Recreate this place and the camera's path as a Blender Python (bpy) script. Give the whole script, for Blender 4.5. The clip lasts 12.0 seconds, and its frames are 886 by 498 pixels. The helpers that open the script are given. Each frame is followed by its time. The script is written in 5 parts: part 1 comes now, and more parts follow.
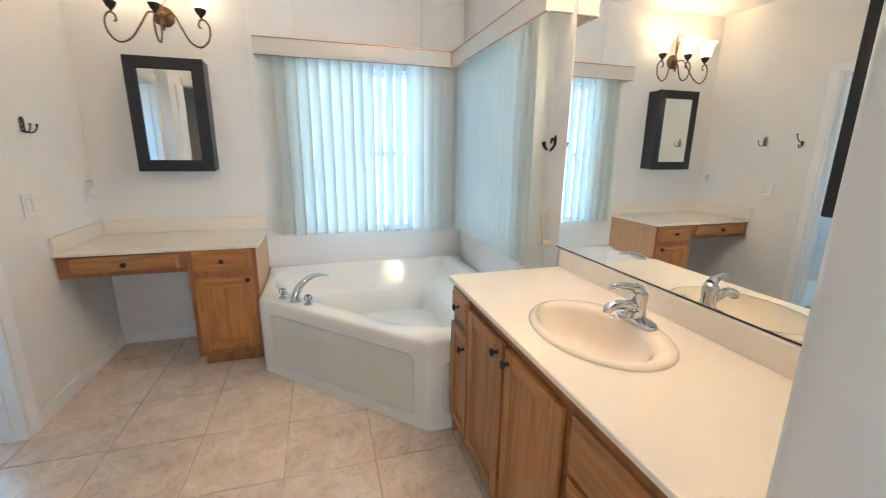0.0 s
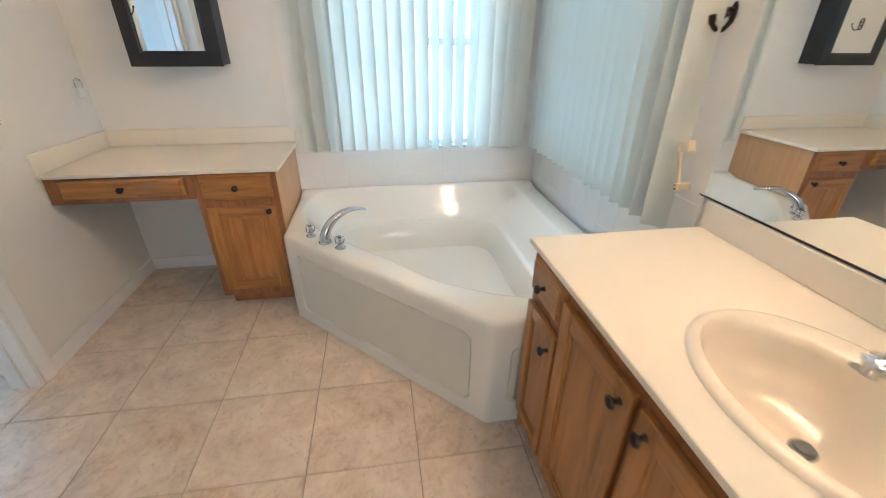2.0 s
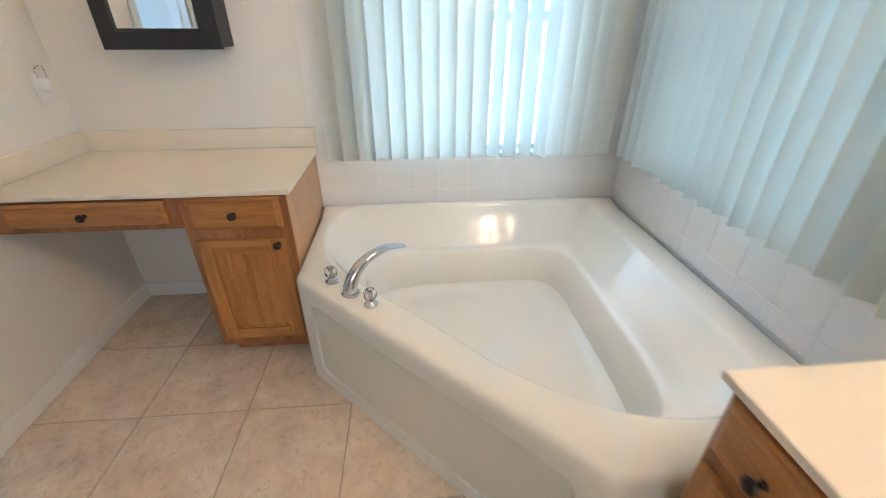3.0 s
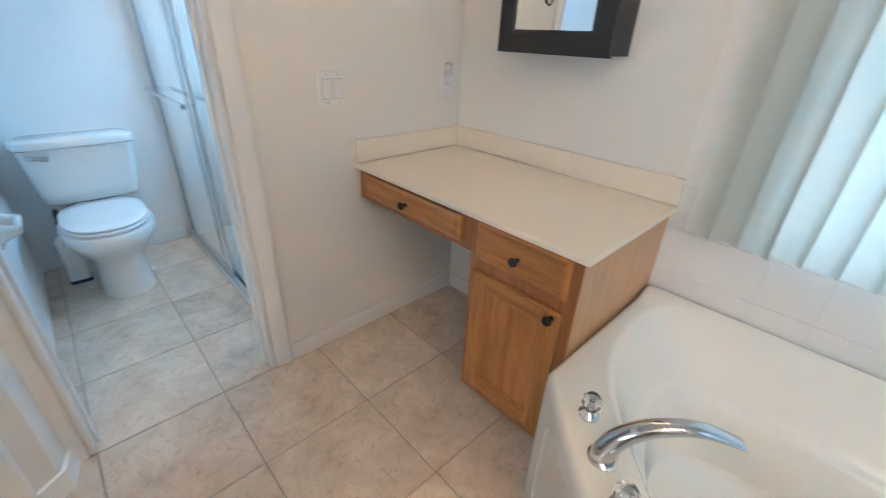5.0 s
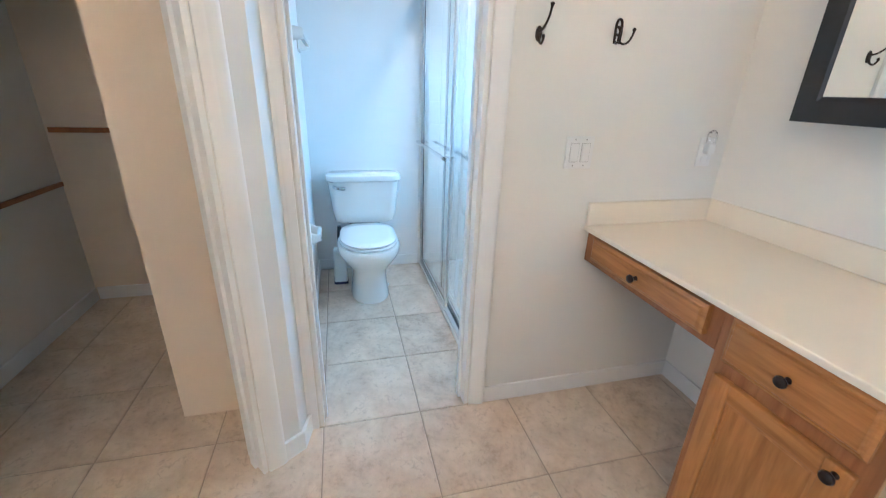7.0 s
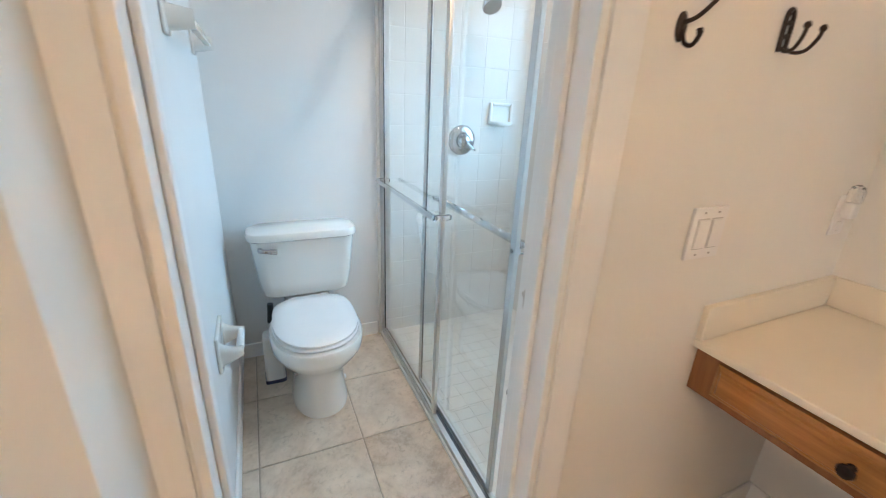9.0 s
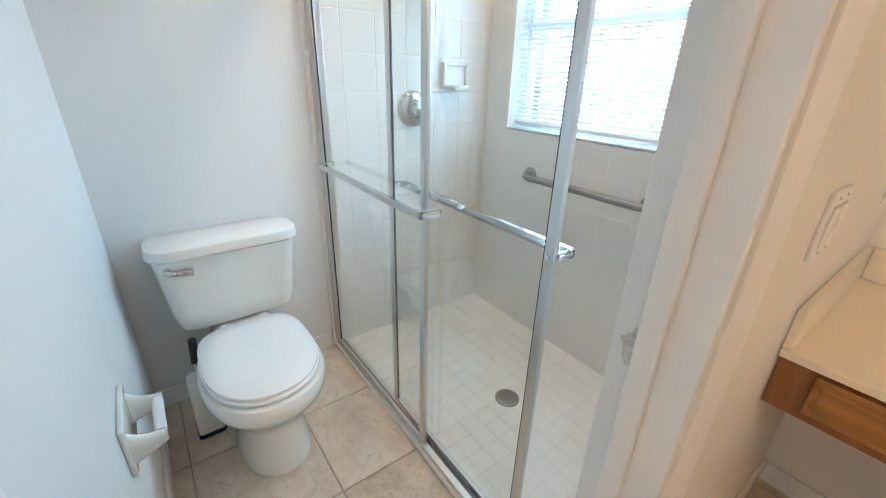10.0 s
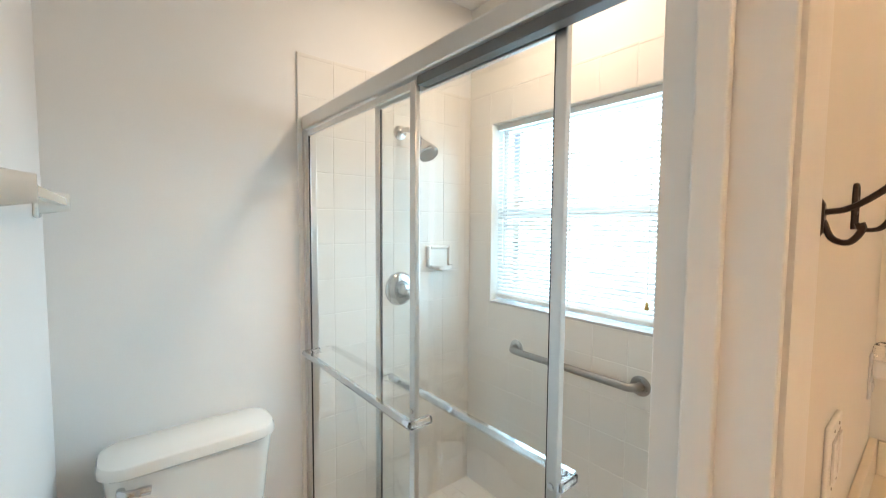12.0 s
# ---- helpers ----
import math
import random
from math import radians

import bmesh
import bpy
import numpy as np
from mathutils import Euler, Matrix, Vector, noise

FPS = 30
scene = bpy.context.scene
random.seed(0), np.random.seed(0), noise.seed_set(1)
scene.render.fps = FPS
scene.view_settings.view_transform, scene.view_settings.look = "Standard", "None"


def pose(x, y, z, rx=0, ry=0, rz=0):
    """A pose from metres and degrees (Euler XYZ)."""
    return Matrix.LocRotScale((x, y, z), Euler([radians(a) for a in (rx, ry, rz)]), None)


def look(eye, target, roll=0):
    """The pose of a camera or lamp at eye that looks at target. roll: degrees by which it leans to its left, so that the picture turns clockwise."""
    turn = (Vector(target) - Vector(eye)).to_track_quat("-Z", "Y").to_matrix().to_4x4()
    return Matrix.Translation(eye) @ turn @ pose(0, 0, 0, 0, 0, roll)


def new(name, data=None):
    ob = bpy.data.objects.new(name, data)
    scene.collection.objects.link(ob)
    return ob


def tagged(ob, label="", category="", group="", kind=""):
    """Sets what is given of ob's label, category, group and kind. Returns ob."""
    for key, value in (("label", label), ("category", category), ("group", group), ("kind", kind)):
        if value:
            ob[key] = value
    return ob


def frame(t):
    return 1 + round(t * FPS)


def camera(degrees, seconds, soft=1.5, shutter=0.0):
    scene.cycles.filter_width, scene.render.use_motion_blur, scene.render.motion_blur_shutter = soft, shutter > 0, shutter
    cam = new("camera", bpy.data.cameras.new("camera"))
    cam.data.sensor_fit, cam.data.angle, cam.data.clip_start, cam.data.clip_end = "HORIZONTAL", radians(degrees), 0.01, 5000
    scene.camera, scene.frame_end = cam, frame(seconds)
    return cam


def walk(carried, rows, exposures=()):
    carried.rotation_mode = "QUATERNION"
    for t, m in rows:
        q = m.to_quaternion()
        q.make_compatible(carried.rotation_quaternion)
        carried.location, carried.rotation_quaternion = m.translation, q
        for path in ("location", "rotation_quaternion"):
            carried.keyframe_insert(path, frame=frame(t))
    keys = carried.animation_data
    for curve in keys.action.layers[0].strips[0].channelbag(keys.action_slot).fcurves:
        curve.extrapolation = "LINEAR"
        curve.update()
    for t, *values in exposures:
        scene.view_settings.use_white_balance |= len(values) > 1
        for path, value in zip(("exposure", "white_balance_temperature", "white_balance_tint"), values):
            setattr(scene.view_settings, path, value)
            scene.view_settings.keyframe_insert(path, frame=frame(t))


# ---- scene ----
cam = camera(95.2, 12.0, soft=1.0, shutter=0.35)
PATH = [
    (0, (-0.062, 2.292, 1.429), (0.497, 4.154, 0.958), 0.6),
    (0.5, (-0.039, 2.353, 1.437), (0.634, 4.167, 0.932), 1.0),
    (1, (-0.05, 2.401, 1.436), (0.569, 4.186, 0.78), 0.8),
    (1.5, (-0.039, 2.607, 1.407), (0.383, 4.381, 0.585), 0.3),
    (2, (0.04, 2.947, 1.406), (0.318, 4.704, 0.491), 0.4),
    (2.5, (0.002, 3.282, 1.376), (0.267, 5.036, 0.453), 0.7),
    (2.7, (-0.014, 3.408, 1.372), (0.23, 5.152, 0.424), 0.4),
    (4.3, (-0.051, 4.1, 1.332), (-0.783, 5.678, 0.345), 2.2),
    (4.5, (-0.068, 4.12, 1.32), (-0.953, 5.634, 0.358), 2.6),
    (5, (-0.1, 4.148, 1.315), (-1.363, 5.391, 0.388), 2.6),
    (5.5, (-0.113, 4.131, 1.32), (-1.582, 5.141, 0.413), 1.9),
    (6, (-0.123, 4.113, 1.322), (-1.739, 4.898, 0.444), 1.7),
    (6.5, (-0.138, 4.085, 1.327), (-1.861, 4.673, 0.499), 1.7),
    (7, (-0.158, 4.074, 1.337), (-1.958, 4.544, 0.602), 1.9),
    (7.5, (-0.189, 4.076, 1.406), (-2.048, 4.541, 0.831), 2.4),
    (7.7, (-0.241, 4.07, 1.401), (-2.101, 4.562, 0.855), 2.7),
    (9.3, (-1.182, 4.055, 1.367), (-2.81, 4.957, 0.633), 2.5),
    (9.5, (-1.283, 4.054, 1.357), (-2.853, 5.024, 0.586), 2.3),
    (10, (-1.412, 4.043, 1.346), (-2.877, 5.144, 0.546), 1.6),
    (10.5, (-1.453, 4.04, 1.334), (-2.889, 5.182, 0.538), 2.2),
    (11, (-1.462, 4.053, 1.381), (-2.936, 5.268, 0.789), 2.8),
    (11.5, (-1.458, 4.053, 1.46), (-2.983, 5.31, 1.153), 1.7),
    (12, (-1.443, 4.043, 1.505), (-2.996, 5.298, 1.384), 0.4),
]
EXPOSURES = [(0.0, 0.84, 4650, 6), (0.6, 0.74, 4550, 6), (2.5, 0.80, 4900, 7), (4.5, 0.68, 4700, 7), (6.0, 1.0, 4550, 7), (7.5, 1.1, 4450, 6), (9.4, 0.78, 5850, 15), (10.8, 0.80, 6150, 16), (12.0, 0.78, 6750, 17)]
walk(cam, [(t, look(eye, target, roll)) for t, eye, target, roll in PATH], EXPOSURES)

# ---- plan, in metres ----
WEST, EAST, NORTH = -1.545, 1.105, 5.635      # faces of the bathroom's walls
ENTRY = 2.580                                # north face of the entry wall
WC_WEST, WC_SOUTH = -3.17, 3.87              # faces of the toilet room
DOOR_A, DOOR_B, DOOR_H = 3.930, 4.572, 2.04   # toilet room's doorway
CEIL = 2.70
DESK_Z, VANITY_Z, TUB_Z = 0.838, 0.856, 0.510
TILE = 0.413
TILE_X, TILE_Y = -1.540, 4.355

# ---- world and lights ----
world = bpy.data.worlds.new("sky")
scene.world = world
world.use_nodes = True
wn = world.node_tree.nodes
sky = wn.new("ShaderNodeTexSky")
sky.sky_type, sky.sun_disc, sky.sun_elevation, sky.sun_rotation = "NISHITA", False, radians(50), radians(200)
wn["Background"].inputs[1].default_value = 0.12
world.node_tree.links.new(sky.outputs[0], wn["Background"].inputs[0])


def window_light(name, eye, target, width, height, watts, colour=(0.86, 0.95, 1.0)):
    lamp = bpy.data.lights.new(name, "AREA")
    lamp.shape, lamp.size, lamp.size_y, lamp.energy, lamp.color = "RECTANGLE", width, height, watts, colour
    ob = new(name, lamp)
    ob.matrix_world = look(eye, target)
    return ob


def bulb_light(name, place, watts, colour=(1.0, 0.62, 0.31), size=0.03):
    lamp = bpy.data.lights.new(name, "POINT")
    lamp.energy, lamp.color, lamp.shadow_soft_size = watts, colour, size
    ob = new(name, lamp)
    ob.location = place
    return ob


WIN_TUB = (-0.20, 0.75, 0.775, 2.03)      # x, x, z, z in the north wall
WIN_SHOWER = (-2.985, -2.065, 1.082, 2.04)
WIN_EAST = (4.42, 5.34, 0.80, 2.03)       # y, y, z, z in the east wall
DAY = 13
window_light("daylight_tub", (0.275, NORTH + 0.34, 1.40), (0.275, 0, 1.40), 1.1, 1.4, DAY)
window_light("daylight_side", (EAST + 0.34, 4.88, 1.41), (0, 4.88, 1.41), 1.1, 1.4, DAY * 0.65)
window_light("daylight_shower", (-2.535, NORTH + 0.34, 1.55), (-2.535, 0, 1.55), 1.1, 1.15, 28, (0.47, 0.80, 1.0))
# added fill light in the bedroom from which the walk comes; no window there
window_light("bedroom_fill", (0.2, 0.25, 1.5), (0.2, 3, 1.2), 1.6, 1.5, 24, (1.0, 0.88, 0.74))

# ceiling lamp over the shower
lamp = bpy.data.lights.new("shower_lamp", "AREA")
lamp.shape, lamp.size, lamp.energy, lamp.color = "DISK", 0.26, 6.5, (1.0, 0.80, 0.58)
new("shower_lamp", lamp).matrix_world = look((-2.40, 5.20, CEIL - 0.030), (-2.40, 5.20, 0))


# ---- materials ----
def material(name, colour, rough=0.5, metal=0.0, dark=None, scale=6.0, fine=60.0, bump=0.05, coat=0.0, spread=0.0, spec=0.5):
    """Two scales of mottling between colour and dark, fine relief, and a random shift from piece to piece."""
    m = bpy.data.materials.new(name)
    m.use_nodes = True
    n, l = m.node_tree.nodes, m.node_tree.links
    b = n["Principled BSDF"]
    b.inputs["Roughness"].default_value, b.inputs["Metallic"].default_value = rough, metal
    b.inputs["Coat Weight"].default_value, b.inputs["Coat Roughness"].default_value = coat, 0.08
    b.inputs["Specular IOR Level"].default_value = spec
    dark = dark or tuple(c * 0.93 for c in colour)
    tc = n.new("ShaderNodeTexCoord")
    big, small, ramp = n.new("ShaderNodeTexNoise"), n.new("ShaderNodeTexNoise"), n.new("ShaderNodeValToRGB")
    big.inputs["Scale"].default_value, big.inputs["Detail"].default_value, big.inputs["Roughness"].default_value = scale, 6, 0.62
    small.inputs["Scale"].default_value, small.inputs["Detail"].default_value = fine, 4
    l.new(tc.outputs["Object"], big.inputs["Vector"])
    l.new(tc.outputs["Object"], small.inputs["Vector"])
    mix = n.new("ShaderNodeMath")
    mix.operation = "MULTIPLY_ADD"
    mix.inputs[1].default_value = 0.25
    l.new(small.outputs["Fac"], mix.inputs[0])
    l.new(big.outputs["Fac"], mix.inputs[2])
    last = mix.outputs[0]
    if spread:
        info, ma = n.new("ShaderNodeObjectInfo"), n.new("ShaderNodeMath")
        ma.operation, ma.inputs[1].default_value = "MULTIPLY_ADD", spread
        l.new(info.outputs["Random"], ma.inputs[0])
        l.new(last, ma.inputs[2])
        last = ma.outputs[0]
    ramp.color_ramp.elements[0].position, ramp.color_ramp.elements[1].position = 0.38 + spread / 2, 0.86 + spread / 2
    ramp.color_ramp.elements[0].color, ramp.color_ramp.elements[1].color = (*dark, 1), (*colour, 1)
    l.new(last, ramp.inputs[0])
    l.new(ramp.outputs[0], b.inputs["Base Color"])
    if bump:
        bn = n.new("ShaderNodeBump")
        bn.inputs["Strength"].default_value, bn.inputs["Distance"].default_value = bump, 0.004
        l.new(mix.outputs[0], bn.inputs["Height"])
        l.new(bn.outputs[0], b.inputs["Normal"])
    return m


def oak(name, axis, light=(0.43, 0.190, 0.042), dark=(0.26, 0.102, 0.020)):
    """Varnished oak, its grain along the given axis."""
    m = bpy.data.materials.new(name)
    m.use_nodes = True
    n, l = m.node_tree.nodes, m.node_tree.links
    b = n["Principled BSDF"]
    b.inputs["Roughness"].default_value, b.inputs["Coat Weight"].default_value, b.inputs["Coat Roughness"].default_value = 0.42, 0.3, 0.2
    tc, mp, info = n.new("ShaderNodeTexCoord"), n.new("ShaderNodeMapping"), n.new("ShaderNodeObjectInfo")
    mp.inputs["Scale"].default_value = [3.0 if a == axis else 34.0 for a in "xyz"]
    l.new(tc.outputs["Object"], mp.inputs["Vector"])
    off = n.new("ShaderNodeMath")
    off.operation, off.inputs[1].default_value = "MULTIPLY", 40
    l.new(info.outputs["Random"], off.inputs[0])
    add = n.new("ShaderNodeVectorMath")
    l.new(mp.outputs[0], add.inputs[0])
    l.new(off.outputs[0], add.inputs[1])
    grain, fleck, ramp = n.new("ShaderNodeTexNoise"), n.new("ShaderNodeTexNoise"), n.new("ShaderNodeValToRGB")
    grain.inputs["Scale"].default_value, grain.inputs["Detail"].default_value, grain.inputs["Distortion"].default_value = 1.0, 5, 0.6
    fleck.inputs["Scale"].default_value, fleck.inputs["Detail"].default_value = 5.0, 3
    l.new(add.outputs[0], grain.inputs["Vector"])
    l.new(add.outputs[0], fleck.inputs["Vector"])
    mix = n.new("ShaderNodeMath")
    mix.operation, mix.inputs[1].default_value = "MULTIPLY_ADD", 0.35
    l.new(fleck.outputs["Fac"], mix.inputs[0])
    l.new(grain.outputs["Fac"], mix.inputs[2])
    ramp.color_ramp.elements[0].position, ramp.color_ramp.elements[1].position = 0.42, 0.82
    ramp.color_ramp.elements[0].color, ramp.color_ramp.elements[1].color = (*dark, 1), (*light, 1)
    l.new(mix.outputs[0], ramp.inputs[0])
    l.new(ramp.outputs[0], b.inputs["Base Color"])
    bn = n.new("ShaderNodeBump")
    bn.inputs["Strength"].default_value, bn.inputs["Distance"].default_value = 0.15, 0.002
    l.new(mix.outputs[0], bn.inputs["Height"])
    l.new(bn.outputs[0], b.inputs["Normal"])
    return m


def glass(name, colour=(1, 1, 1), rough=0.0):
    m = material(name, colour, rough, dark=colour, bump=0)
    b = m.node_tree.nodes["Principled BSDF"]
    b.inputs["Transmission Weight"].default_value = 1.0
    b.inputs["IOR"].default_value = 1.52
    return m


def translucent(name, colour, share=0.5):
    m = material(name, colour, 0.55, scale=3, fine=160, bump=0.03)
    n, l = m.node_tree.nodes, m.node_tree.links
    t, mix = n.new("ShaderNodeBsdfTranslucent"), n.new("ShaderNodeMixShader")
    t.inputs[0].default_value = (*colour, 1)
    mix.inputs[0].default_value = share
    l.new(n["Principled BSDF"].outputs[0], mix.inputs[1])
    l.new(t.outputs[0], mix.inputs[2])
    l.new(mix.outputs[0], n["Material Output"].inputs[0])
    return m


def glowing(name, colour, strength):
    m = material(name, colour, 0.4, bump=0)
    b = m.node_tree.nodes["Principled BSDF"]
    b.inputs["Emission Color"].default_value, b.inputs["Emission Strength"].default_value = (*colour, 1), strength
    return m


PAINT = material("wall_paint", (0.80, 0.775, 0.72), 0.6, dark=(0.755, 0.73, 0.675), scale=1.2, fine=170, bump=0.12)
PAINT_WC = material("wc_paint", (0.79, 0.785, 0.77), 0.55, dark=(0.74, 0.735, 0.72), scale=1.2, fine=170, bump=0.12)
TRIM = material("trim_paint", (0.84, 0.83, 0.81), 0.35, dark=(0.80, 0.79, 0.77), scale=2, fine=40, bump=0.01)
CEILING = material("ceiling_paint", (0.82, 0.81, 0.79), 0.8, scale=2, fine=60, bump=0.3)
# warm dim lamplight on the closet walls is put into this beige
CLOSET_LIT = material("closet_paint_warm_lit", (0.78, 0.68, 0.55), 0.7, dark=(0.72, 0.62, 0.50), scale=1.5, fine=150, bump=0.15)
FLOOR_TILE = material("floor_tile", (0.71, 0.595, 0.47), 0.34, dark=(0.43, 0.33, 0.24), scale=5.5, fine=44, bump=0.10, spread=0.10)
n, l = FLOOR_TILE.node_tree.nodes, FLOOR_TILE.node_tree.links
for node in n:
    if node.type == "TEX_NOISE":
        node.inputs["Distortion"].default_value, node.inputs["Detail"].default_value, node.inputs["Roughness"].default_value = 0.25, 9, 0.66
ramp = next(k for k in n if k.type == "VALTORGB").color_ramp
ramp.elements[0].position, ramp.elements[1].position = 0.51, 0.79
mid = ramp.elements.new(0.63)
mid.color = (0.60, 0.485, 0.37, 1)
# fine dark flecks and veins over the clouds
b = n["Principled BSDF"]
fleck, cut, veil, tint = n.new("ShaderNodeTexNoise"), n.new("ShaderNodeMapRange"), n.new("ShaderNodeTexNoise"), n.new("ShaderNodeMix")
tc = next(k for k in n if k.type == "TEX_COORD")
for node, scale, detail, bend in ((fleck, 30, 9, 1.2), (veil, 6, 3, 0)):
    node.inputs["Scale"].default_value, node.inputs["Detail"].default_value, node.inputs["Distortion"].default_value = scale, detail, bend
    l.new(tc.outputs["Object"], node.inputs["Vector"])
fleck.inputs["Roughness"].default_value = 0.7
both = n.new("ShaderNodeMath")
both.operation, both.inputs[1].default_value = "MULTIPLY_ADD", 0.35
l.new(veil.outputs["Fac"], both.inputs[0])
l.new(fleck.outputs["Fac"], both.inputs[2])
cut.inputs["From Min"].default_value, cut.inputs["From Max"].default_value, cut.inputs["To Max"].default_value = 0.735, 0.87, 0.42
l.new(both.outputs[0], cut.inputs["Value"])
tint.data_type = "RGBA"
colour_in = [k for k in tint.inputs if k.type == "RGBA"]
l.new(b.inputs["Base Color"].links[0].from_socket, colour_in[0])
colour_in[1].default_value = (0.27, 0.19, 0.125, 1)
l.new(cut.outputs[0], tint.inputs[0])
l.new([k for k in tint.outputs if k.type == "RGBA"][0], b.inputs["Base Color"])
GROUT = material("grout", (0.40, 0.33, 0.255), 0.9, scale=9, fine=200, bump=0.3)
WALL_TILE = material("wall_tile", (0.80, 0.775, 0.73), 0.18, dark=(0.77, 0.745, 0.70), scale=2, fine=20, bump=0.02, spread=0.1)
TILE_GROUT = material("tile_grout", (0.84, 0.82, 0.78), 0.9, scale=8, fine=200, bump=0.2)
PAN = material("shower_pan", (0.83, 0.815, 0.77), 0.35, dark=(0.79, 0.77, 0.72), scale=4, fine=60, bump=0.06, spread=0.1)
OAK_X, OAK_Y, OAK_Z = oak("oak_along_x", "x"), oak("oak_along_y", "y"), oak("oak_upright", "z")
OAK_SIDE = oak("oak_side_panel", "z", (0.54, 0.30, 0.125), (0.46, 0.245, 0.095))
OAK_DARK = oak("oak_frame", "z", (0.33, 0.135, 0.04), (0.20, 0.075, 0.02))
LAMINATE = material("counter", (0.82, 0.745, 0.615), 0.3, dark=(0.79, 0.715, 0.585), scale=5, fine=240, bump=0.02)
CERAMIC = material("almond_ceramic", (0.79, 0.705, 0.57), 0.07, dark=(0.775, 0.69, 0.555), scale=2, fine=10, bump=0)
ACRYLIC = material("tub_acrylic", (0.81, 0.775, 0.68), 0.05, dark=(0.795, 0.76, 0.665), scale=2, fine=10, bump=0)
ACRYLIC_PANEL = material("tub_panel", (0.72, 0.69, 0.58), 0.3, scale=2, fine=80, bump=0.02)
PORCELAIN = material("porcelain", (0.80, 0.78, 0.735), 0.1, dark=(0.785, 0.765, 0.72), scale=2, fine=10, bump=0, coat=0.6)
SEAT_WHITE = material("seat_plastic", (0.86, 0.86, 0.855), 0.16, scale=2, fine=10, bump=0, coat=0.3)
CHROME = material("chrome", (0.62, 0.63, 0.645), 0.05, 1.0, scale=20, fine=90, bump=0)
ALUMINIUM = material("brushed_aluminium", (0.72, 0.72, 0.71), 0.28, 1.0, scale=8, fine=200, bump=0.02)
STEEL = material("satin_steel", (0.36, 0.345, 0.325), 0.33, 1.0, scale=8, fine=200, bump=0.02)
BRONZE = material("oiled_bronze", (0.060, 0.042, 0.034), 0.38, 0.7, dark=(0.03, 0.022, 0.018), scale=30, fine=160, bump=0.1)
BRONZE_WARM = material("rubbed_bronze", (0.20, 0.11, 0.055), 0.42, 0.6, dark=(0.09, 0.045, 0.022), scale=25, fine=120, bump=0.1)
BLACK_WOOD = material("black_wood", (0.022, 0.020, 0.020), 0.42, dark=(0.014, 0.013, 0.013), scale=9, fine=120, bump=0.08)
MIRROR = material("mirror_silver", (0.90, 0.92, 0.91), 0.0, 1.0, dark=(0.90, 0.92, 0.91), bump=0)
MIRROR_EDGE = material("mirror_edge", (0.05, 0.045, 0.04), 0.4, dark=(0.02, 0.02, 0.02), scale=60, bump=0.1)
GLASS = glass("clear_glass", (0.965, 0.985, 0.975))
CRYSTAL = glass("acrylic_knob", (0.97, 0.97, 0.98), 0.02)
VANE = translucent("vinyl_vane", (0.83, 0.85, 0.80), 0.42)
SLAT = translucent("white_slat", (0.86, 0.86, 0.85), 0.2)
VALANCE = material("valance_fabric", (0.66, 0.61, 0.52), 0.7, scale=6, fine=260, bump=0.1)
BRASS_EDGE = material("copper_edge", (0.50, 0.25, 0.11), 0.35, 0.6, scale=9, bump=0)
CHIPPED = material("chipped_paint", (0.80, 0.78, 0.75), 0.6, dark=(0.46, 0.40, 0.35), scale=70, fine=300, bump=0.6)
IVORY = material("ivory_plastic", (0.76, 0.64, 0.46), 0.4, scale=4, fine=60, bump=0)
PLASTIC = material("white_plastic", (0.82, 0.81, 0.79), 0.35, scale=4, fine=60, bump=0)
MARBLE = material("sill_marble", (0.68, 0.67, 0.66), 0.25, dark=(0.42, 0.42, 0.43), scale=14, fine=60, bump=0)
# dark metal; also coloured in for groove shade and dark reflections in chrome
DARK_METAL_AND_SHADE = material("dark_anodised_metal_and_shade", (0.16, 0.165, 0.17), 0.4, 0.8, scale=9, bump=0)
# grey for the shadow edges round the switch rockers
GAP_SHADE = material("rocker_gap_shade", (0.55, 0.54, 0.52), 0.5, bump=0)
BLACK_RUBBER = material("black_rubber", (0.018, 0.018, 0.020), 0.5, scale=20, bump=0.02)
NAVY = material("navy_plastic", (0.02, 0.03, 0.10), 0.4, scale=20, bump=0)
LAMP_GLASS = glowing("lit_lamp_glass", (1.0, 0.70, 0.36), 2.4)
LAMP_GLASS_BRIGHT = glowing("bright_lamp_glass", (1.0, 0.68, 0.37), 29)


# ---- building helpers ----
def mesh(name, bm, mat, smooth=False):
    me = bpy.data.meshes.new(name)
    bmesh.ops.recalc_face_normals(bm, faces=bm.faces)
    bm.to_mesh(me)
    bm.free()
    me.materials.append(mat)
    if smooth:
        me.shade_smooth()
        me.set_sharp_from_angle(angle=radians(38))
    return me


def part(name, bm, mat, parent=None, label="", smooth=False):
    """One mesh object, under a thing or a part."""
    ob = new(name, mesh(name, bm, mat, smooth))
    if parent:
        ob.parent = parent
    if label:
        ob["label"] = label
    return ob


def thing(name, label, category, group="", place=(0, 0, 0)):
    ob = new(name)
    ob.empty_display_size = 0.05
    ob.location = place
    return tagged(ob, label, category, group)


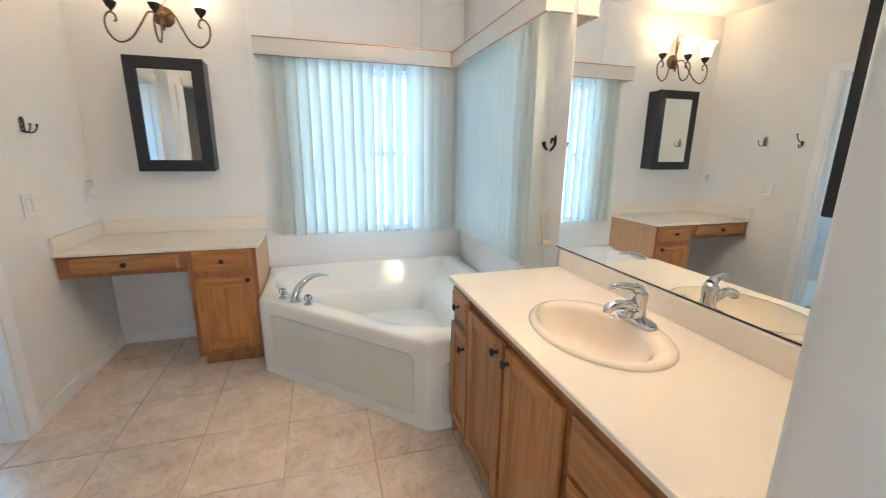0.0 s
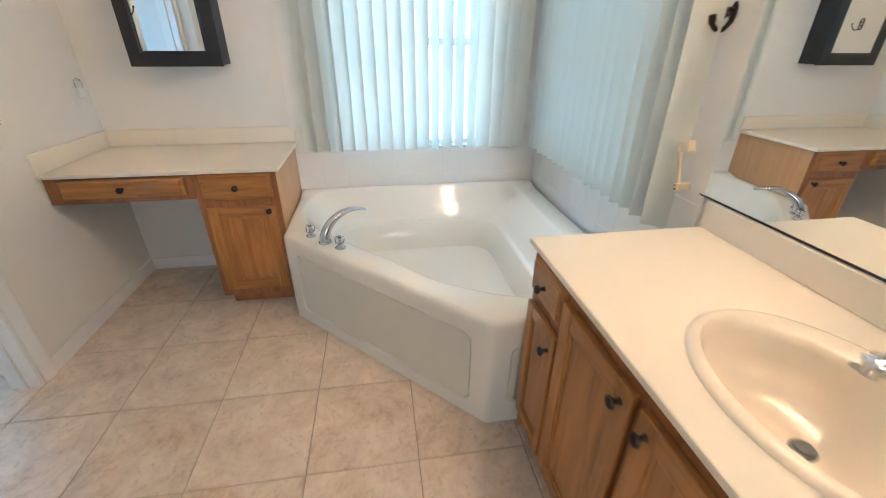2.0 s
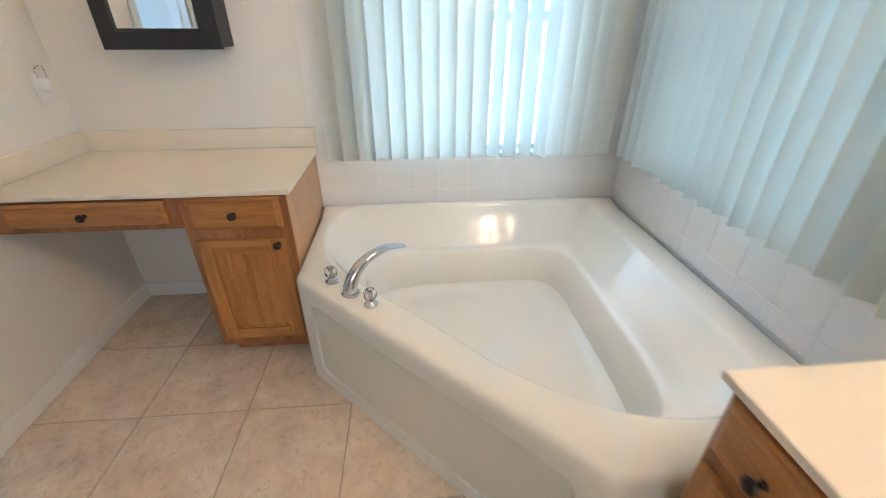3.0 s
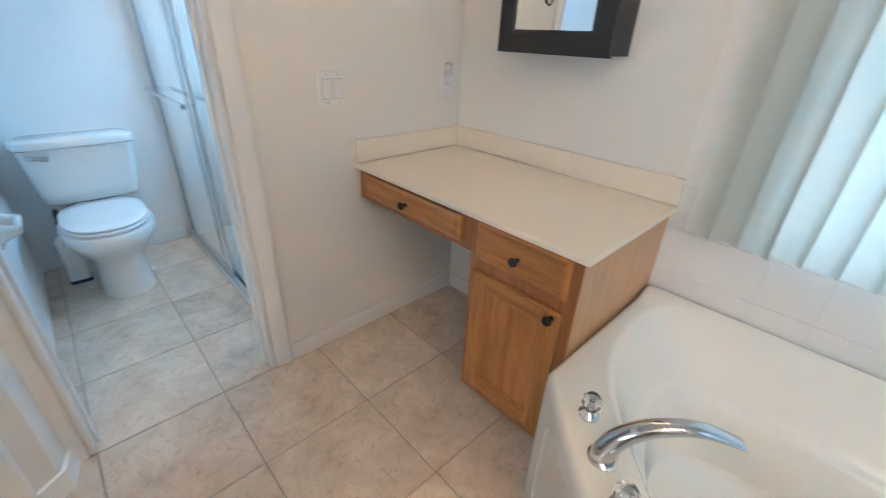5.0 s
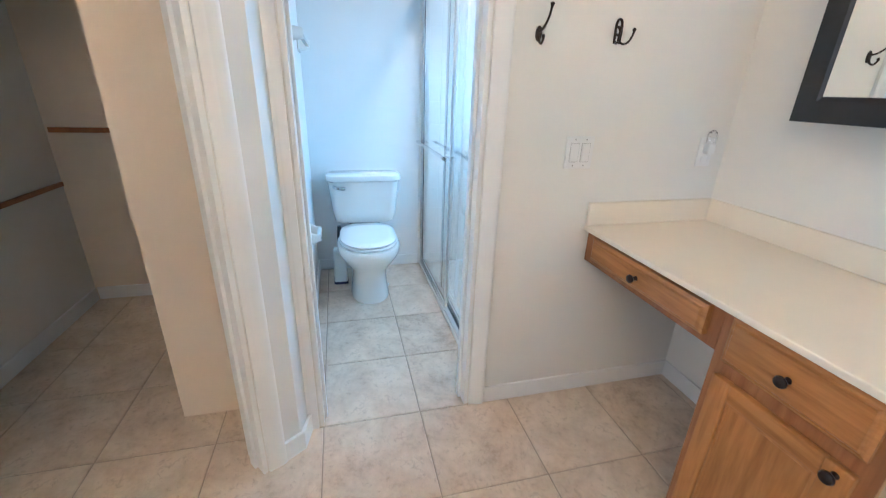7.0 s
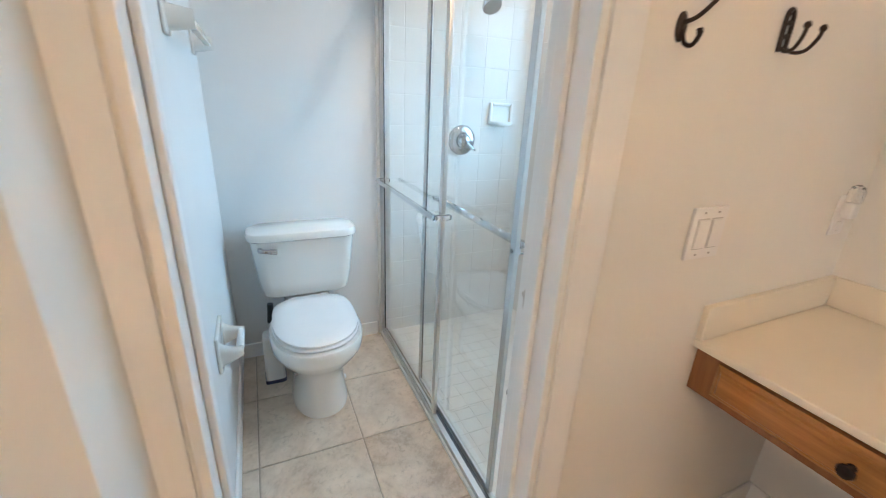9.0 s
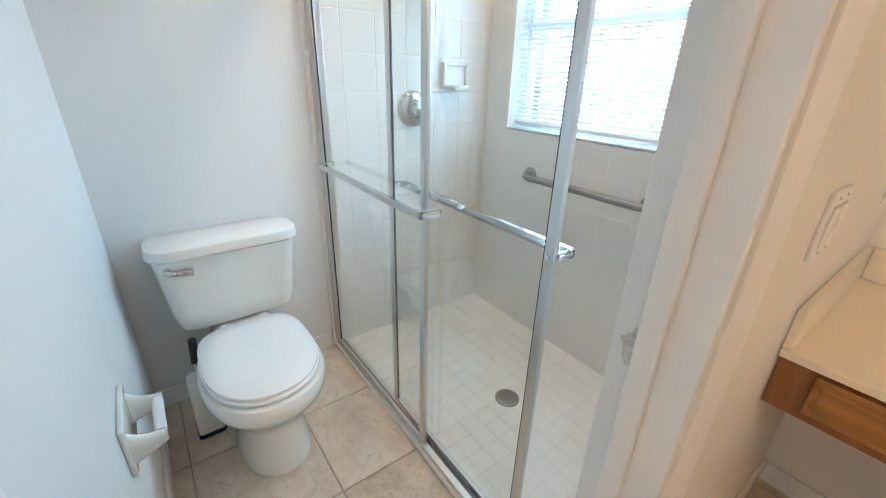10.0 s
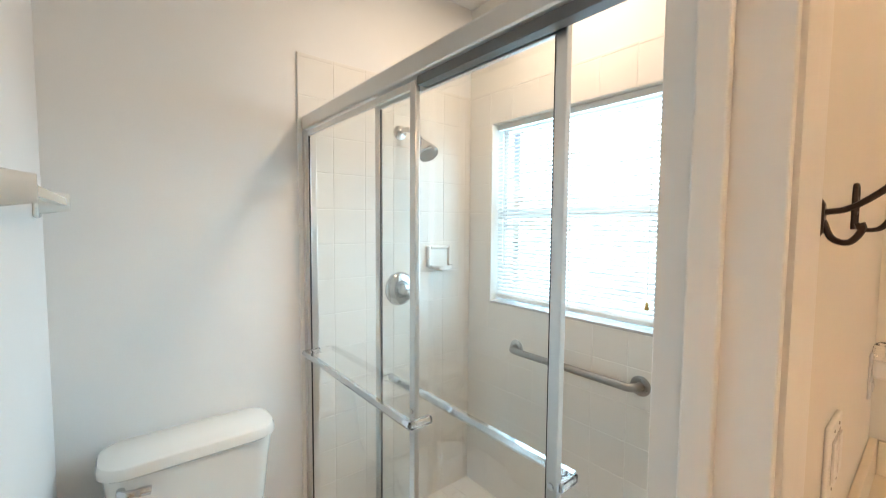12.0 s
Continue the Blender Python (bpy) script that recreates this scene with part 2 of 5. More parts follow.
def box(x0, x1, y0, y1, z0, z1, bevel=0.0, bm=None, steps=2):
    bm = bm or bmesh.new()
    v = [bm.verts.new((x, y, z)) for x in (x0, x1) for y in (y0, y1) for z in (z0, z1)]
    fs = [bm.faces.new([v[i] for i in q]) for q in ((0, 1, 3, 2), (4, 6, 7, 5), (0, 4, 5, 1), (2, 3, 7, 6), (0, 2, 6, 4), (1, 5, 7, 3))]
    if bevel:
        es = list({e for f in fs for e in f.edges})
        bmesh.ops.bevel(bm, geom=es, offset=bevel, segments=steps, affect="EDGES", profile=0.5)
    return bm


def rings(loops, cap_first=True, cap_last=True, bm=None, closed=True):
    """A skin over loops of equally many points."""
    bm = bm or bmesh.new()
    vs = [[bm.verts.new(p) for p in loop] for loop in loops]
    n = len(vs[0])
    for a, b in zip(vs, vs[1:]):
        for i in range(n if closed else n - 1):
            j = (i + 1) % n
            bm.faces.new((a[i], a[j], b[j], b[i]))
    if cap_first:
        bm.faces.new(vs[0][::-1])
    if cap_last:
        bm.faces.new(vs[-1])
    return bm


def lathe(profile, segments=24, bm=None, at=Matrix.Identity(4)):
    """Turns (radius, height) round the z axis of the pose at."""
    loops = [[at @ Vector((r * math.cos(a), r * math.sin(a), z)) for a in (2 * math.pi * i / segments for i in range(segments))] for r, z in profile]
    return rings(loops, bm=bm)


def tube(points, radius, segments=10, bm=None, square=False):
    """Sweeps a round (or square) section along a line; radius may be a list."""
    pts = [Vector(p) for p in points]
    rad = radius if isinstance(radius, (list, tuple)) else [radius] * len(pts)
    loops, side = [], None
    for i, p in enumerate(pts):
        d = (pts[min(i + 1, len(pts) - 1)] - pts[max(i - 1, 0)]).normalized()
        if side is None:
            side = d.orthogonal().normalized() if abs(d.z) > 0.95 else d.cross(Vector((0, 0, 1))).normalized()
        side = (side - d * side.dot(d)).normalized()
        up = d.cross(side)
        n = 4 if square else segments
        a0 = math.pi / 4 if square else 0
        loops.append([p + (side * math.cos(a0 + 2 * math.pi * k / n) + up * math.sin(a0 + 2 * math.pi * k / n)) * rad[i] for k in range(n)])
    return rings(loops, bm=bm)


def smooth_path(points, steps=8):
    """Catmull-Rom through the points."""
    p = [Vector(q) for q in points]
    p = [2 * p[0] - p[1], *p, 2 * p[-1] - p[-2]]
    out = []
    for i in range(1, len(p) - 2):
        for k in range(steps):
            t = k / steps
            a, b, c, d = p[i - 1:i + 3]
            out.append(0.5 * (2 * b + (c - a) * t + (2 * a - 5 * b + 4 * c - d) * t * t + (3 * b - a - 3 * c + d) * t ** 3))
    return out + [p[-2]]


def prism(outline, z0, z1, bm=None):
    return rings([[(x, y, z0) for x, y in outline], [(x, y, z1) for x, y in outline]], bm=bm)


def wall(name, axis, face, back, a0, a1, z0, z1, openings, mat, label):
    """A wall between two planes of the axis, from a0 to a1, with openings (b0, b1, c0, c1) through it."""
    bm = bmesh.new()
    ua = sorted({a0, a1, *(v for o in openings for v in o[:2])})
    uz = sorted({z0, z1, *(v for o in openings for v in o[2:])})
    lo, hi = min(face, back), max(face, back)
    for a, b in zip(ua, ua[1:]):
        run = []
        for c, d in zip(uz, uz[1:]):
            if not any(o[0] <= (a + b) / 2 <= o[1] and o[2] <= (c + d) / 2 <= o[3] for o in openings):
                if run and abs(run[-1][1] - c) < 1e-6:
                    run[-1][1] = d
                else:
                    run.append([c, d])
        for c, d in run:
            if axis == "x":
                box(lo, hi, a, b, c, d, bm=bm)
            else:
                box(a, b, lo, hi, c, d, bm=bm)
    return tagged(part(name, bm, mat), label, "wall", kind="structure")


# ---- walls, ceiling, sub-floor ----
wall("wall_north", "y", NORTH, NORTH + 0.16, WC_WEST, EAST, 0, CEIL, [WIN_TUB, WIN_SHOWER], PAINT, "white painted exterior wall with two window openings")
wall("wall_east", "x", EAST, EAST + 0.16, ENTRY, NORTH + 0.16, 0, CEIL, [WIN_EAST], PAINT, "white painted wall behind vanity and mirror")
wall("wall_west", "x", WEST, WEST - 0.115, WC_SOUTH, NORTH, 0, CEIL, [(DOOR_A, DOOR_B, 0, DOOR_H)], PAINT, "white painted partition with doorway to the toilet room")
wall("wall_wc_west", "x", WC_WEST, WC_WEST - 0.12, 2.38, NORTH + 0.16, 0, CEIL, [], PAINT_WC, "white painted wall behind the toilet")
wall("wall_wc_south", "y", WC_SOUTH, 3.755, WC_WEST, WEST - 0.115, 0, CEIL, [], PAINT_WC, "white painted wall beside the toilet")
tagged(part("wall_entry", box(0.440, EAST + 0.15, ENTRY - 0.12, ENTRY, -0.003, CEIL + 0.02, 0.018, steps=4), PAINT, smooth=True), "white painted wall end with rounded corners at the entry", "wall", kind="structure")
wall("wall_closet_south", "y", 2.50, 2.38, WC_WEST, -0.62, 0, CEIL, [], PAINT, "white painted closet side wall")
wall("wall_closet_west", "x", -2.95, WC_WEST, 2.50, 3.755, 0, CEIL, [], CLOSET_LIT, "painted closet end wall, warm lamplight put into its beige")
wall("wall_closet_stub", "x", -1.72, -1.84, 3.365, 3.755, 0, CEIL, [], CLOSET_LIT, "painted short wall in the closet, warm lamplight put into its beige")
wall("wall_bedroom_south", "y", 0.2, 0.05, -1.6, EAST + 0.16, 0, CEIL, [], PAINT, "plain painted bedroom wall")
wall("wall_bedroom_west", "x", -1.6, -1.72, 0.2, 2.38, 0, CEIL, [], PAINT, "plain painted bedroom wall")
wall("wall_bedroom_east", "x", EAST, EAST + 0.16, 0.2, ENTRY - 0.12, 0, CEIL, [], PAINT, "plain painted bedroom wall")

# slanting closet wall
SL_D, SL_N = Vector((0.578, -0.816, 0)), Vector((0.816, 0.578, 0))
SL_E = Vector((-1.363, 3.748, 0))            # edge of the closet opening
bm = prism([(-1.66, 3.87), (-1.545, 3.888), (-1.443, 3.862), (-1.363, 3.748), (-1.461, 3.679), (-1.54, 3.755), (-1.66, 3.755)], 0, CEIL)
tagged(part("wall_closet_corner", bm, PAINT), "white painted slanting wall end beside the closet opening", "wall", kind="structure")
far = SL_E + SL_D * 0.80
end = SL_E + SL_D * 1.36
q = [far, end, end - SL_N * 0.12, far - SL_N * 0.12]
tagged(part("wall_closet_front", prism([(p.x, p.y) for p in q], 0, CEIL), PAINT), "white painted slanting closet wall", "wall", kind="structure")
q = [SL_E, far, far - SL_N * 0.12, SL_E - SL_N * 0.12]
tagged(part("wall_closet_header", prism([(p.x, p.y) for p in q], 2.05, CEIL), PAINT), "white painted wall over the closet opening", "wall", kind="structure")

tagged(part("ceiling", box(-3.4, 1.4, 0.0, 5.9, CEIL, CEIL + 0.1), CEILING), "white textured ceiling", "ceiling", kind="structure")
floor = tagged(part("floor", box(-3.4, 1.4, 0.0, 5.9, -0.12, -0.004), GROUT), "beige stone-look ceramic tile floor with grey-brown grout", "floor", kind="structure")
tagged(part("ground", box(-60, 60, -60, 60, -0.5, -0.4), material("lawn", (0.10, 0.14, 0.05), 0.9, dark=(0.05, 0.08, 0.02), scale=2)), "ground outside", "ground", kind="structure")


# ---- baseboards, casings, jambs ----
def baseboard(x0, x1, y0, y1, h=0.085):
    bm = box(x0, x1, y0, y1, 0.0, h, 0.004)
    return tagged(part("baseboard", bm, TRIM), "white painted baseboard", "baseboard", kind="structure")


baseboard(WEST, WEST + 0.012, DOOR_B + 0.075, NORTH)
baseboard(WEST + 0.012, -0.88, NORTH - 0.012, NORTH)
baseboard(WC_WEST, WC_WEST + 0.012, WC_SOUTH, 4.64)
baseboard(WC_WEST + 0.012, WEST - 0.12, WC_SOUTH, WC_SOUTH + 0.012)
baseboard(-2.95, -2.938, 2.512, 3.755)
baseboard(-2.938, -0.7, 2.50, 2.512)
baseboard(0.428, 0.440, ENTRY - 0.115, ENTRY - 0.004, 0.085)
for a, b in ((Vector((-1.443, 3.862, 0)), SL_E - SL_D * 0.066),):
    q = [a, b, b + SL_N * 0.012, a + SL_N * 0.012 - SL_D * 0.012]
    tagged(part("baseboard", prism([(p.x, p.y) for p in q], 0, 0.085), TRIM), "white painted baseboard", "baseboard", kind="structure")
q = [(-1.532, 3.888), (-1.443, 3.866), (-1.438, 3.878), (-1.532, 3.90)]
tagged(part("baseboard", prism(q, 0, 0.085), TRIM), "white painted baseboard", "baseboard", kind="structure")

CASING = [(0, 0), (0, 0.008), (0.003, 0.010), (0.018, 0.0105), (0.022, 0.013), (0.028, 0.013), (0.032, 0.0145), (0.054, 0.0175), (0.062, 0.0170), (0.067, 0.013), (0.068, 0)]


def casing(along, out, start, height, name="trim", z0=0.0):
    """An upright moulded casing: its section runs from start along one way and stands out the other."""
    loop = [start + along * u + out * v for u, v in CASING]
    bm = rings([[(p.x, p.y, z0) for p in loop], [(p.x, p.y, height) for p in loop]])
    return tagged(part(name, bm, TRIM, smooth=True), "white painted moulded door casing", "door casing", kind="structure")


def head_casing(along, out, start, length, z):
    loop = [(start + out * v, z + u) for u, v in CASING]
    bm = rings([[(p.x, p.y, h) for p, h in loop], [((p + along * length).x, (p + along * length).y, h) for p, h in loop]])
    return tagged(part("trim", bm, TRIM, smooth=True), "white painted moulded door casing", "door casing", kind="structure")


Y, X = Vector((0, 1, 0)), Vector((1, 0, 0))
casing(Y, X, Vector((WEST, DOOR_B + 0.006, 0)), DOOR_H + 0.006)
casing(-Y, X, Vector((WEST, DOOR_A - 0.006, 0)), DOOR_H + 0.006)
head_casing(Y, X, Vector((WEST, DOOR_A - 0.07, 0)), DOOR_B - DOOR_A + 0.14, DOOR_H + 0.006)
casing(-SL_D, SL_N, SL_E - SL_D * 0.004, 2.05)
head_casing(SL_D, SL_N, SL_E, 0.80, 2.052)
# jamb linings with a stop
JL = 0.016
for y0, y1, ys in ((DOOR_B - JL, DOOR_B, -1), (DOOR_A, DOOR_A + JL, 1)):
    bm = box(WEST - 0.119, WEST + 0.004, y0, y1, 0, DOOR_H, 0.002)
    s0, s1 = (y0 - 0.014, y0) if ys < 0 else (y1, y1 + 0.012)
    box(WEST - 0.080, WEST - 0.046, s0, s1, 0, DOOR_H, 0.003, bm=bm)
    tagged(part("door_jamb", bm, TRIM), "white painted door jamb with stop", "door jamb", kind="structure")
tagged(part("door_jamb", box(WEST - 0.119, WEST + 0.004, DOOR_A + JL, DOOR_B - JL, DOOR_H - JL, DOOR_H, 0.002), TRIM), "white painted head jamb", "door jamb", kind="structure")
q = [SL_E + SL_N * 0.002, SL_E + SL_N * 0.002 + SL_D * 0.016, SL_E - SL_N * 0.122 + SL_D * 0.016, SL_E - SL_N * 0.122]
bm = prism([(p.x, p.y) for p in q], 0, 2.048)
q = [SL_E - SL_N * 0.045 + SL_D * 0.016, SL_E - SL_N * 0.045 + SL_D * 0.027, SL_E - SL_N * 0.08 + SL_D * 0.027, SL_E - SL_N * 0.08 + SL_D * 0.016]
prism([(p.x, p.y) for p in q], 0, 2.048, bm=bm)
tagged(part("door_jamb", bm, TRIM), "white painted closet jamb with stop", "door jamb", kind="structure")


# ---- windows and blinds ----
def window(name, axis, a0, a1, z0, z1, face, sign, label):
    """A sash window set back in its opening; axis: the way along the wall."""
    top = tagged(new(name), label, "window", kind="structure")

    def bar(nm, b0, b1, c0, c1, d0, d1, mat, parent, bevel=0.003):
        lo, hi = sorted((face + sign * d0, face + sign * d1))
        bm = box(b0, b1, lo, hi, c0, c1, bevel) if axis == "x" else box(lo, hi, b0, b1, c0, c1, bevel)
        return part(nm, bm, mat, parent)

    w = 0.035
    bar("window_frame", a0, a0 + w, z0, z1, 0.08, 0.13, PLASTIC, top)
    bar("window_frame", a1 - w, a1, z0, z1, 0.08, 0.13, PLASTIC, top)
    bar("window_frame", a0 + w, a1 - w, z0, z0 + w, 0.08, 0.13, PLASTIC, top)
    bar("window_frame", a0 + w, a1 - w, z1 - w, z1, 0.08, 0.13, PLASTIC, top)
    zm = (z0 + z1) / 2
    bar("meeting_rail", a0 + w, a1 - w, zm - 0.022, zm + 0.022, 0.085, 0.125, PLASTIC, top)
    for c0, c1 in ((z0 + w, zm - 0.022), (zm + 0.022, z1 - w)):
        p = bar("pane", a0 + w, a1 - w, c0, c1, 0.103, 0.107, GLASS, top, 0)
        p.visible_shadow = False
    bar("window_sill", a0, a1, z0, z0 + 0.012, -0.012, 0.08, MARBLE, top, 0.003)
    return top


window("window_1", "x", *WIN_TUB, NORTH, 1, "white framed sash window behind vertical blinds")
window("window_2", "y", *WIN_EAST, EAST, 1, "white framed sash window behind vertical blinds")
window("window_3", "x", *WIN_SHOWER, NORTH, 1, "white framed sash window in the shower with a marble sill")


def vane_mesh(height, width=0.089, bow=0.012):
    bm = bmesh.new()
    cols = []
    for i in range(7):
        u = (i / 6 - 0.5)
        cols.append([(u * width, bow * (1 - (2 * u) ** 2), 0), (u * width, bow * (1 - (2 * u) ** 2), height)])
    outer = [(c[0][0], c[0][1] + 0.0012) for c in cols]
    inner = [(c[0][0], c[0][1]) for c in reversed(cols)]
    rings([[(x, y, 0) for x, y in outer + inner], [(x, y, height) for x, y in outer + inner]], bm=bm)
    return mesh("vane", bm, VANE, True)


def vertical_blind(name, label, origin, turn, length, vanes, angles, z0, z1):
    """Vanes that hang along local x from a rail, with a valance in front (local -y)."""
    top = thing(name, label, "blind", place=origin)
    top.rotation_euler = (0, 0, turn)
    part("head_rail", box(0, length, -0.02, 0.02, z1 + 0.004, z1 + 0.04, 0.003), PLASTIC, top)
    me = vane_mesh(z1 - z0)
    for i in range(vanes):
        ob = new("vane", me)
        ob.parent = top
        ob.location = (0.05 + (length - 0.1) * i / (vanes - 1), 0, z0 + 0.004 * math.sin(i * 2.3))
        ob.rotation_euler = (0.004 * math.sin(i * 1.7), 0.004 * math.sin(i * 3.1), radians(angles(i)))
    return top


BL_Z0, BL_Z1 = 0.785, 2.07
north_blind = vertical_blind("vertical_blind", "ivory vinyl vertical blind, half closed, over the tub window", (-0.43, NORTH - 0.075, 0), 0, 1.42, 18,
                             lambda i: -8 - 3 * math.sin(i * 1.9) if i > 13 else (-60 - 6 * math.sin(i * 2.1) if i > 9 else -25 - 4 * math.sin(i * 0.9)), BL_Z0, BL_Z1)
east_blind = vertical_blind("vertical_blind", "ivory vinyl vertical blind, closed, over the side window", (EAST - 0.075, NORTH - 0.13, 0), radians(-90), 1.36, 17,
                            lambda i: 40 + 4 * math.sin(i * 1.3), BL_Z0 + 0.01, BL_Z1 + 0.01)


def valance(parent, length, ret_left, ret_right):
    """A board in front of the rail with copper-coloured edges."""
    v = part("valance", box(-0.02, length, -0.075, -0.063, BL_Z1 - 0.018, BL_Z1 + 0.090, 0.002), VALANCE, parent)
    part("edge_strip", box(-0.022, length + 0.0, -0.078, -0.0625, BL_Z1 + 0.090, BL_Z1 + 0.096, 0.001), BRASS_EDGE, v, "copper edge strip")
    part("edge_strip", box(-0.022, length + 0.0, -0.0765, -0.0625, BL_Z1 - 0.021, BL_Z1 - 0.018, 0.001), BRASS_EDGE, v, "copper edge strip")
    if ret_left:
        part("valance", box(-0.02, -0.008, -0.063, 0.074, BL_Z1 - 0.018, BL_Z1 + 0.090, 0.002), VALANCE, parent)
    if ret_right:
        part("valance", box(length - 0.012, length, -0.063, 0.074, BL_Z1 - 0.018, BL_Z1 + 0.090, 0.002), VALANCE, parent)


valance(north_blind, 1.375, True, False)
valance(east_blind, 1.40, False, True)
# control cord and chain of the side blind, and the tension cleat
chain = [(EAST - 0.012, 4.236, 2.05), (EAST - 0.012, 4.232, 1.60), (EAST - 0.012, 4.242, 1.52), (EAST - 0.012, 4.252, 1.60), (EAST - 0.012, 4.249, 2.05)]
cord = thing("blind_cord", "ivory beaded chain loop hanging beside the side blind", "blind cord", place=(EAST, 4.27, 1.5))
for a, b in ((0, 2), (2, 4)):
    ob = part("chain", tube(smooth_path(chain[a:b + 1], 6), 0.0032, 6), VALANCE, cord, smooth=True)
    ob.matrix_parent_inverse = Matrix.Translation((-EAST, -4.27, -1.5))
ob = part("chain_clip", box(EAST - 0.02, EAST - 0.006, 4.228, 4.238, 1.58, 1.60, 0.002), BRONZE, cord)
ob.matrix_parent_inverse = Matrix.Translation((-EAST, -4.27, -1.5))
cleat = thing("cord_tensioner", "ivory plastic cord tensioner screwed to the wall", "cord tensioner", place=(EAST, 4.174, 1.030))
cleat.rotation_euler = (radians(-13), 0, 0)
part("bracket", box(-0.058, 0, -0.012, 0.012, 0.045, 0.082, 0.004), IVORY, cleat)
part("rod", box(-0.054, -0.042, -0.007, 0.007, -0.06, 0.045, 0.003), IVORY, cleat)
part("bracket", box(-0.058, 0, -0.012, 0.012, -0.085, -0.06, 0.004), IVORY, cleat)
for dz in (-0.066, -0.079):
    part("screw", lathe([(0.003, 0), (0.003, 0.003)], 8, at=Matrix.Translation((-0.058, 0, dz)) @ pose(0, 0, 0, 0, -90, 0)), BRONZE, cleat)


def mini_blind():
    x0, x1, z0, z1 = WIN_SHOWER
    x0, x1 = x0 + 0.008, x1 - 0.008
    top = thing("mini_blind", "white aluminium mini blind, closed over the shower window", "blind", place=(x0, NORTH + 0.04, z0))
    w, h = x1 - x0, z1 - z0
    part("head_rail", box(0, w, -0.014, 0.014, h - 0.03, h - 0.002, 0.002), PLASTIC, top)
    part("bottom_rail", box(0, w, -0.012, 0.012, 0.028, 0.046, 0.004), PLASTIC, top)
    bm = bmesh.new()
    prof = [(-0.0125, -0.002), (-0.006, 0.0004), (0, 0.0012), (0.006, 0.0004), (0.0125, -0.002)]
    loop = [(y, z) for y, z in prof] + [(y, z - 0.0006) for y, z in reversed(prof)]
    rings([[(0, y, z) for y, z in loop], [(w, y, z) for y, z in loop]], bm=bm)
    me = mesh("slat", bm, SLAT)
    n = int((h - 0.085) / 0.0205)
    for i in range(n):
        ob = new("slat", me)
        ob.parent = top
        ob.location = (0, 0, 0.055 + i * 0.0205)
        ob.rotation_euler = (radians(30 + 3 * math.sin(i * 1.9)), 0, 0.0012 * math.sin(i * 2.7))
    for u in (0.06, w - 0.06, w / 2):
        part("ladder_cord", tube([(u, -0.013, 0.03), (u, -0.013, h - 0.02)], 0.0012, 5), PLASTIC, top)
    part("tilt_wand", tube([(0.05, -0.022, h - 0.03), (0.055, -0.02, 0.22)], 0.0035, 6), CRYSTAL, top)
    part("lift_cord", tube([(w - 0.09, -0.018, h - 0.03), (w - 0.09, -0.018, 0.12)], 0.0012, 5), PLASTIC, top)
    part("cord_tassel", lathe([(0.002, 0.035), (0.007, 0.022), (0.009, 0.004), (0.006, 0)], 10, at=Matrix.Translation((w - 0.09, -0.018, 0.09))), material("tassel_wood", (0.62, 0.42, 0.14), 0.5), top, "amber cord tassel")


mini_blind()


# ---- cabinet fronts ----
def knob(parent, m):
    """A dark mushroom knob; its axis is the z axis of m."""
    return part("knob", lathe([(0.0085, 0), (0.006, 0.004), (0.0055, 0.014), (0.012, 0.018), (0.0155, 0.023), (0.0135, 0.028), (0.006, 0.031)], 18, at=m), BRONZE, parent, "oil-rubbed bronze knob", True)


def panel_door(name, parent, w, h, m, knob_at, frame_w=0.055):
    """A frame-and-panel front in the local x-z plane, its face at -y; m places its lower left corner."""
    d = part(name, bmesh.new(), OAK_Z, parent)
    me = mesh(name, box(frame_w - 0.004, w - frame_w + 0.004, -0.010, -0.001, frame_w - 0.004, h - frame_w + 0.004), OAK_Z)
    d.data = me
    d.matrix_local = m
    for x0, x1 in ((0, frame_w), (w - frame_w, w)):
        part("stile", box(x0, x1, -0.020, 0, 0, h, 0.004), OAK_Z, d)
    for z0, z1 in ((0, frame_w), (h - frame_w, h)):
        part("rail", box(frame_w, w - frame_w, -0.020, 0, z0, z1, 0.004), OAK_X, d)
    for x0, x1, z0, z1 in ((frame_w, frame_w + 0.01, frame_w, h - frame_w), (w - frame_w - 0.01, w - frame_w, frame_w, h - frame_w),
                           (frame_w + 0.01, w - frame_w - 0.01, frame_w, frame_w + 0.01), (frame_w + 0.01, w - frame_w - 0.01, h - frame_w - 0.01, h - frame_w)):
        part("bead", box(x0, x1, -0.0145, -0.009, z0, z1, 0.003), OAK_Z, d)
    if knob_at:
        knob(d, Matrix.Translation((knob_at[0], -0.020, knob_at[1])) @ pose(0, 0, 0, 90, 0, 0))
    return d


def slab_drawer(parent, w, h, m, deep=0.0):
    """A drawer front with a routed edge, in the local x-z plane, its face at -y."""
    bm = rings([[(a, y, b) for a, b in ((i, i), (w - i, i), (w - i, h - i), (i, h - i))] for i, y in ((0, 0), (0, -0.009 - deep), (0.007, -0.013 - deep), (0.012, -0.014 - deep), (0.017, -0.020 - deep))])
    d = part("drawer", bm, OAK_X, parent)
    d.matrix_local = m
    knob(d, Matrix.Translation((w / 2, -0.020 - deep, h / 2)) @ pose(0, 0, 0, 90, 0, 0))
    return d


# ---- makeup desk under the wall cabinet ----
DX0, DX1, DY = -0.888, -0.488, 5.055
base = thing("base_cabinet", "honey oak base cabinet with one drawer and one door", "cabinet", place=(DX0, DY, 0))
W = DX1 - DX0
part("body", box(0.0, W - 0.004, 0.0195, NORTH - DY - 0.004, 0.10, DESK_Z - 0.022), OAK_SIDE, base)
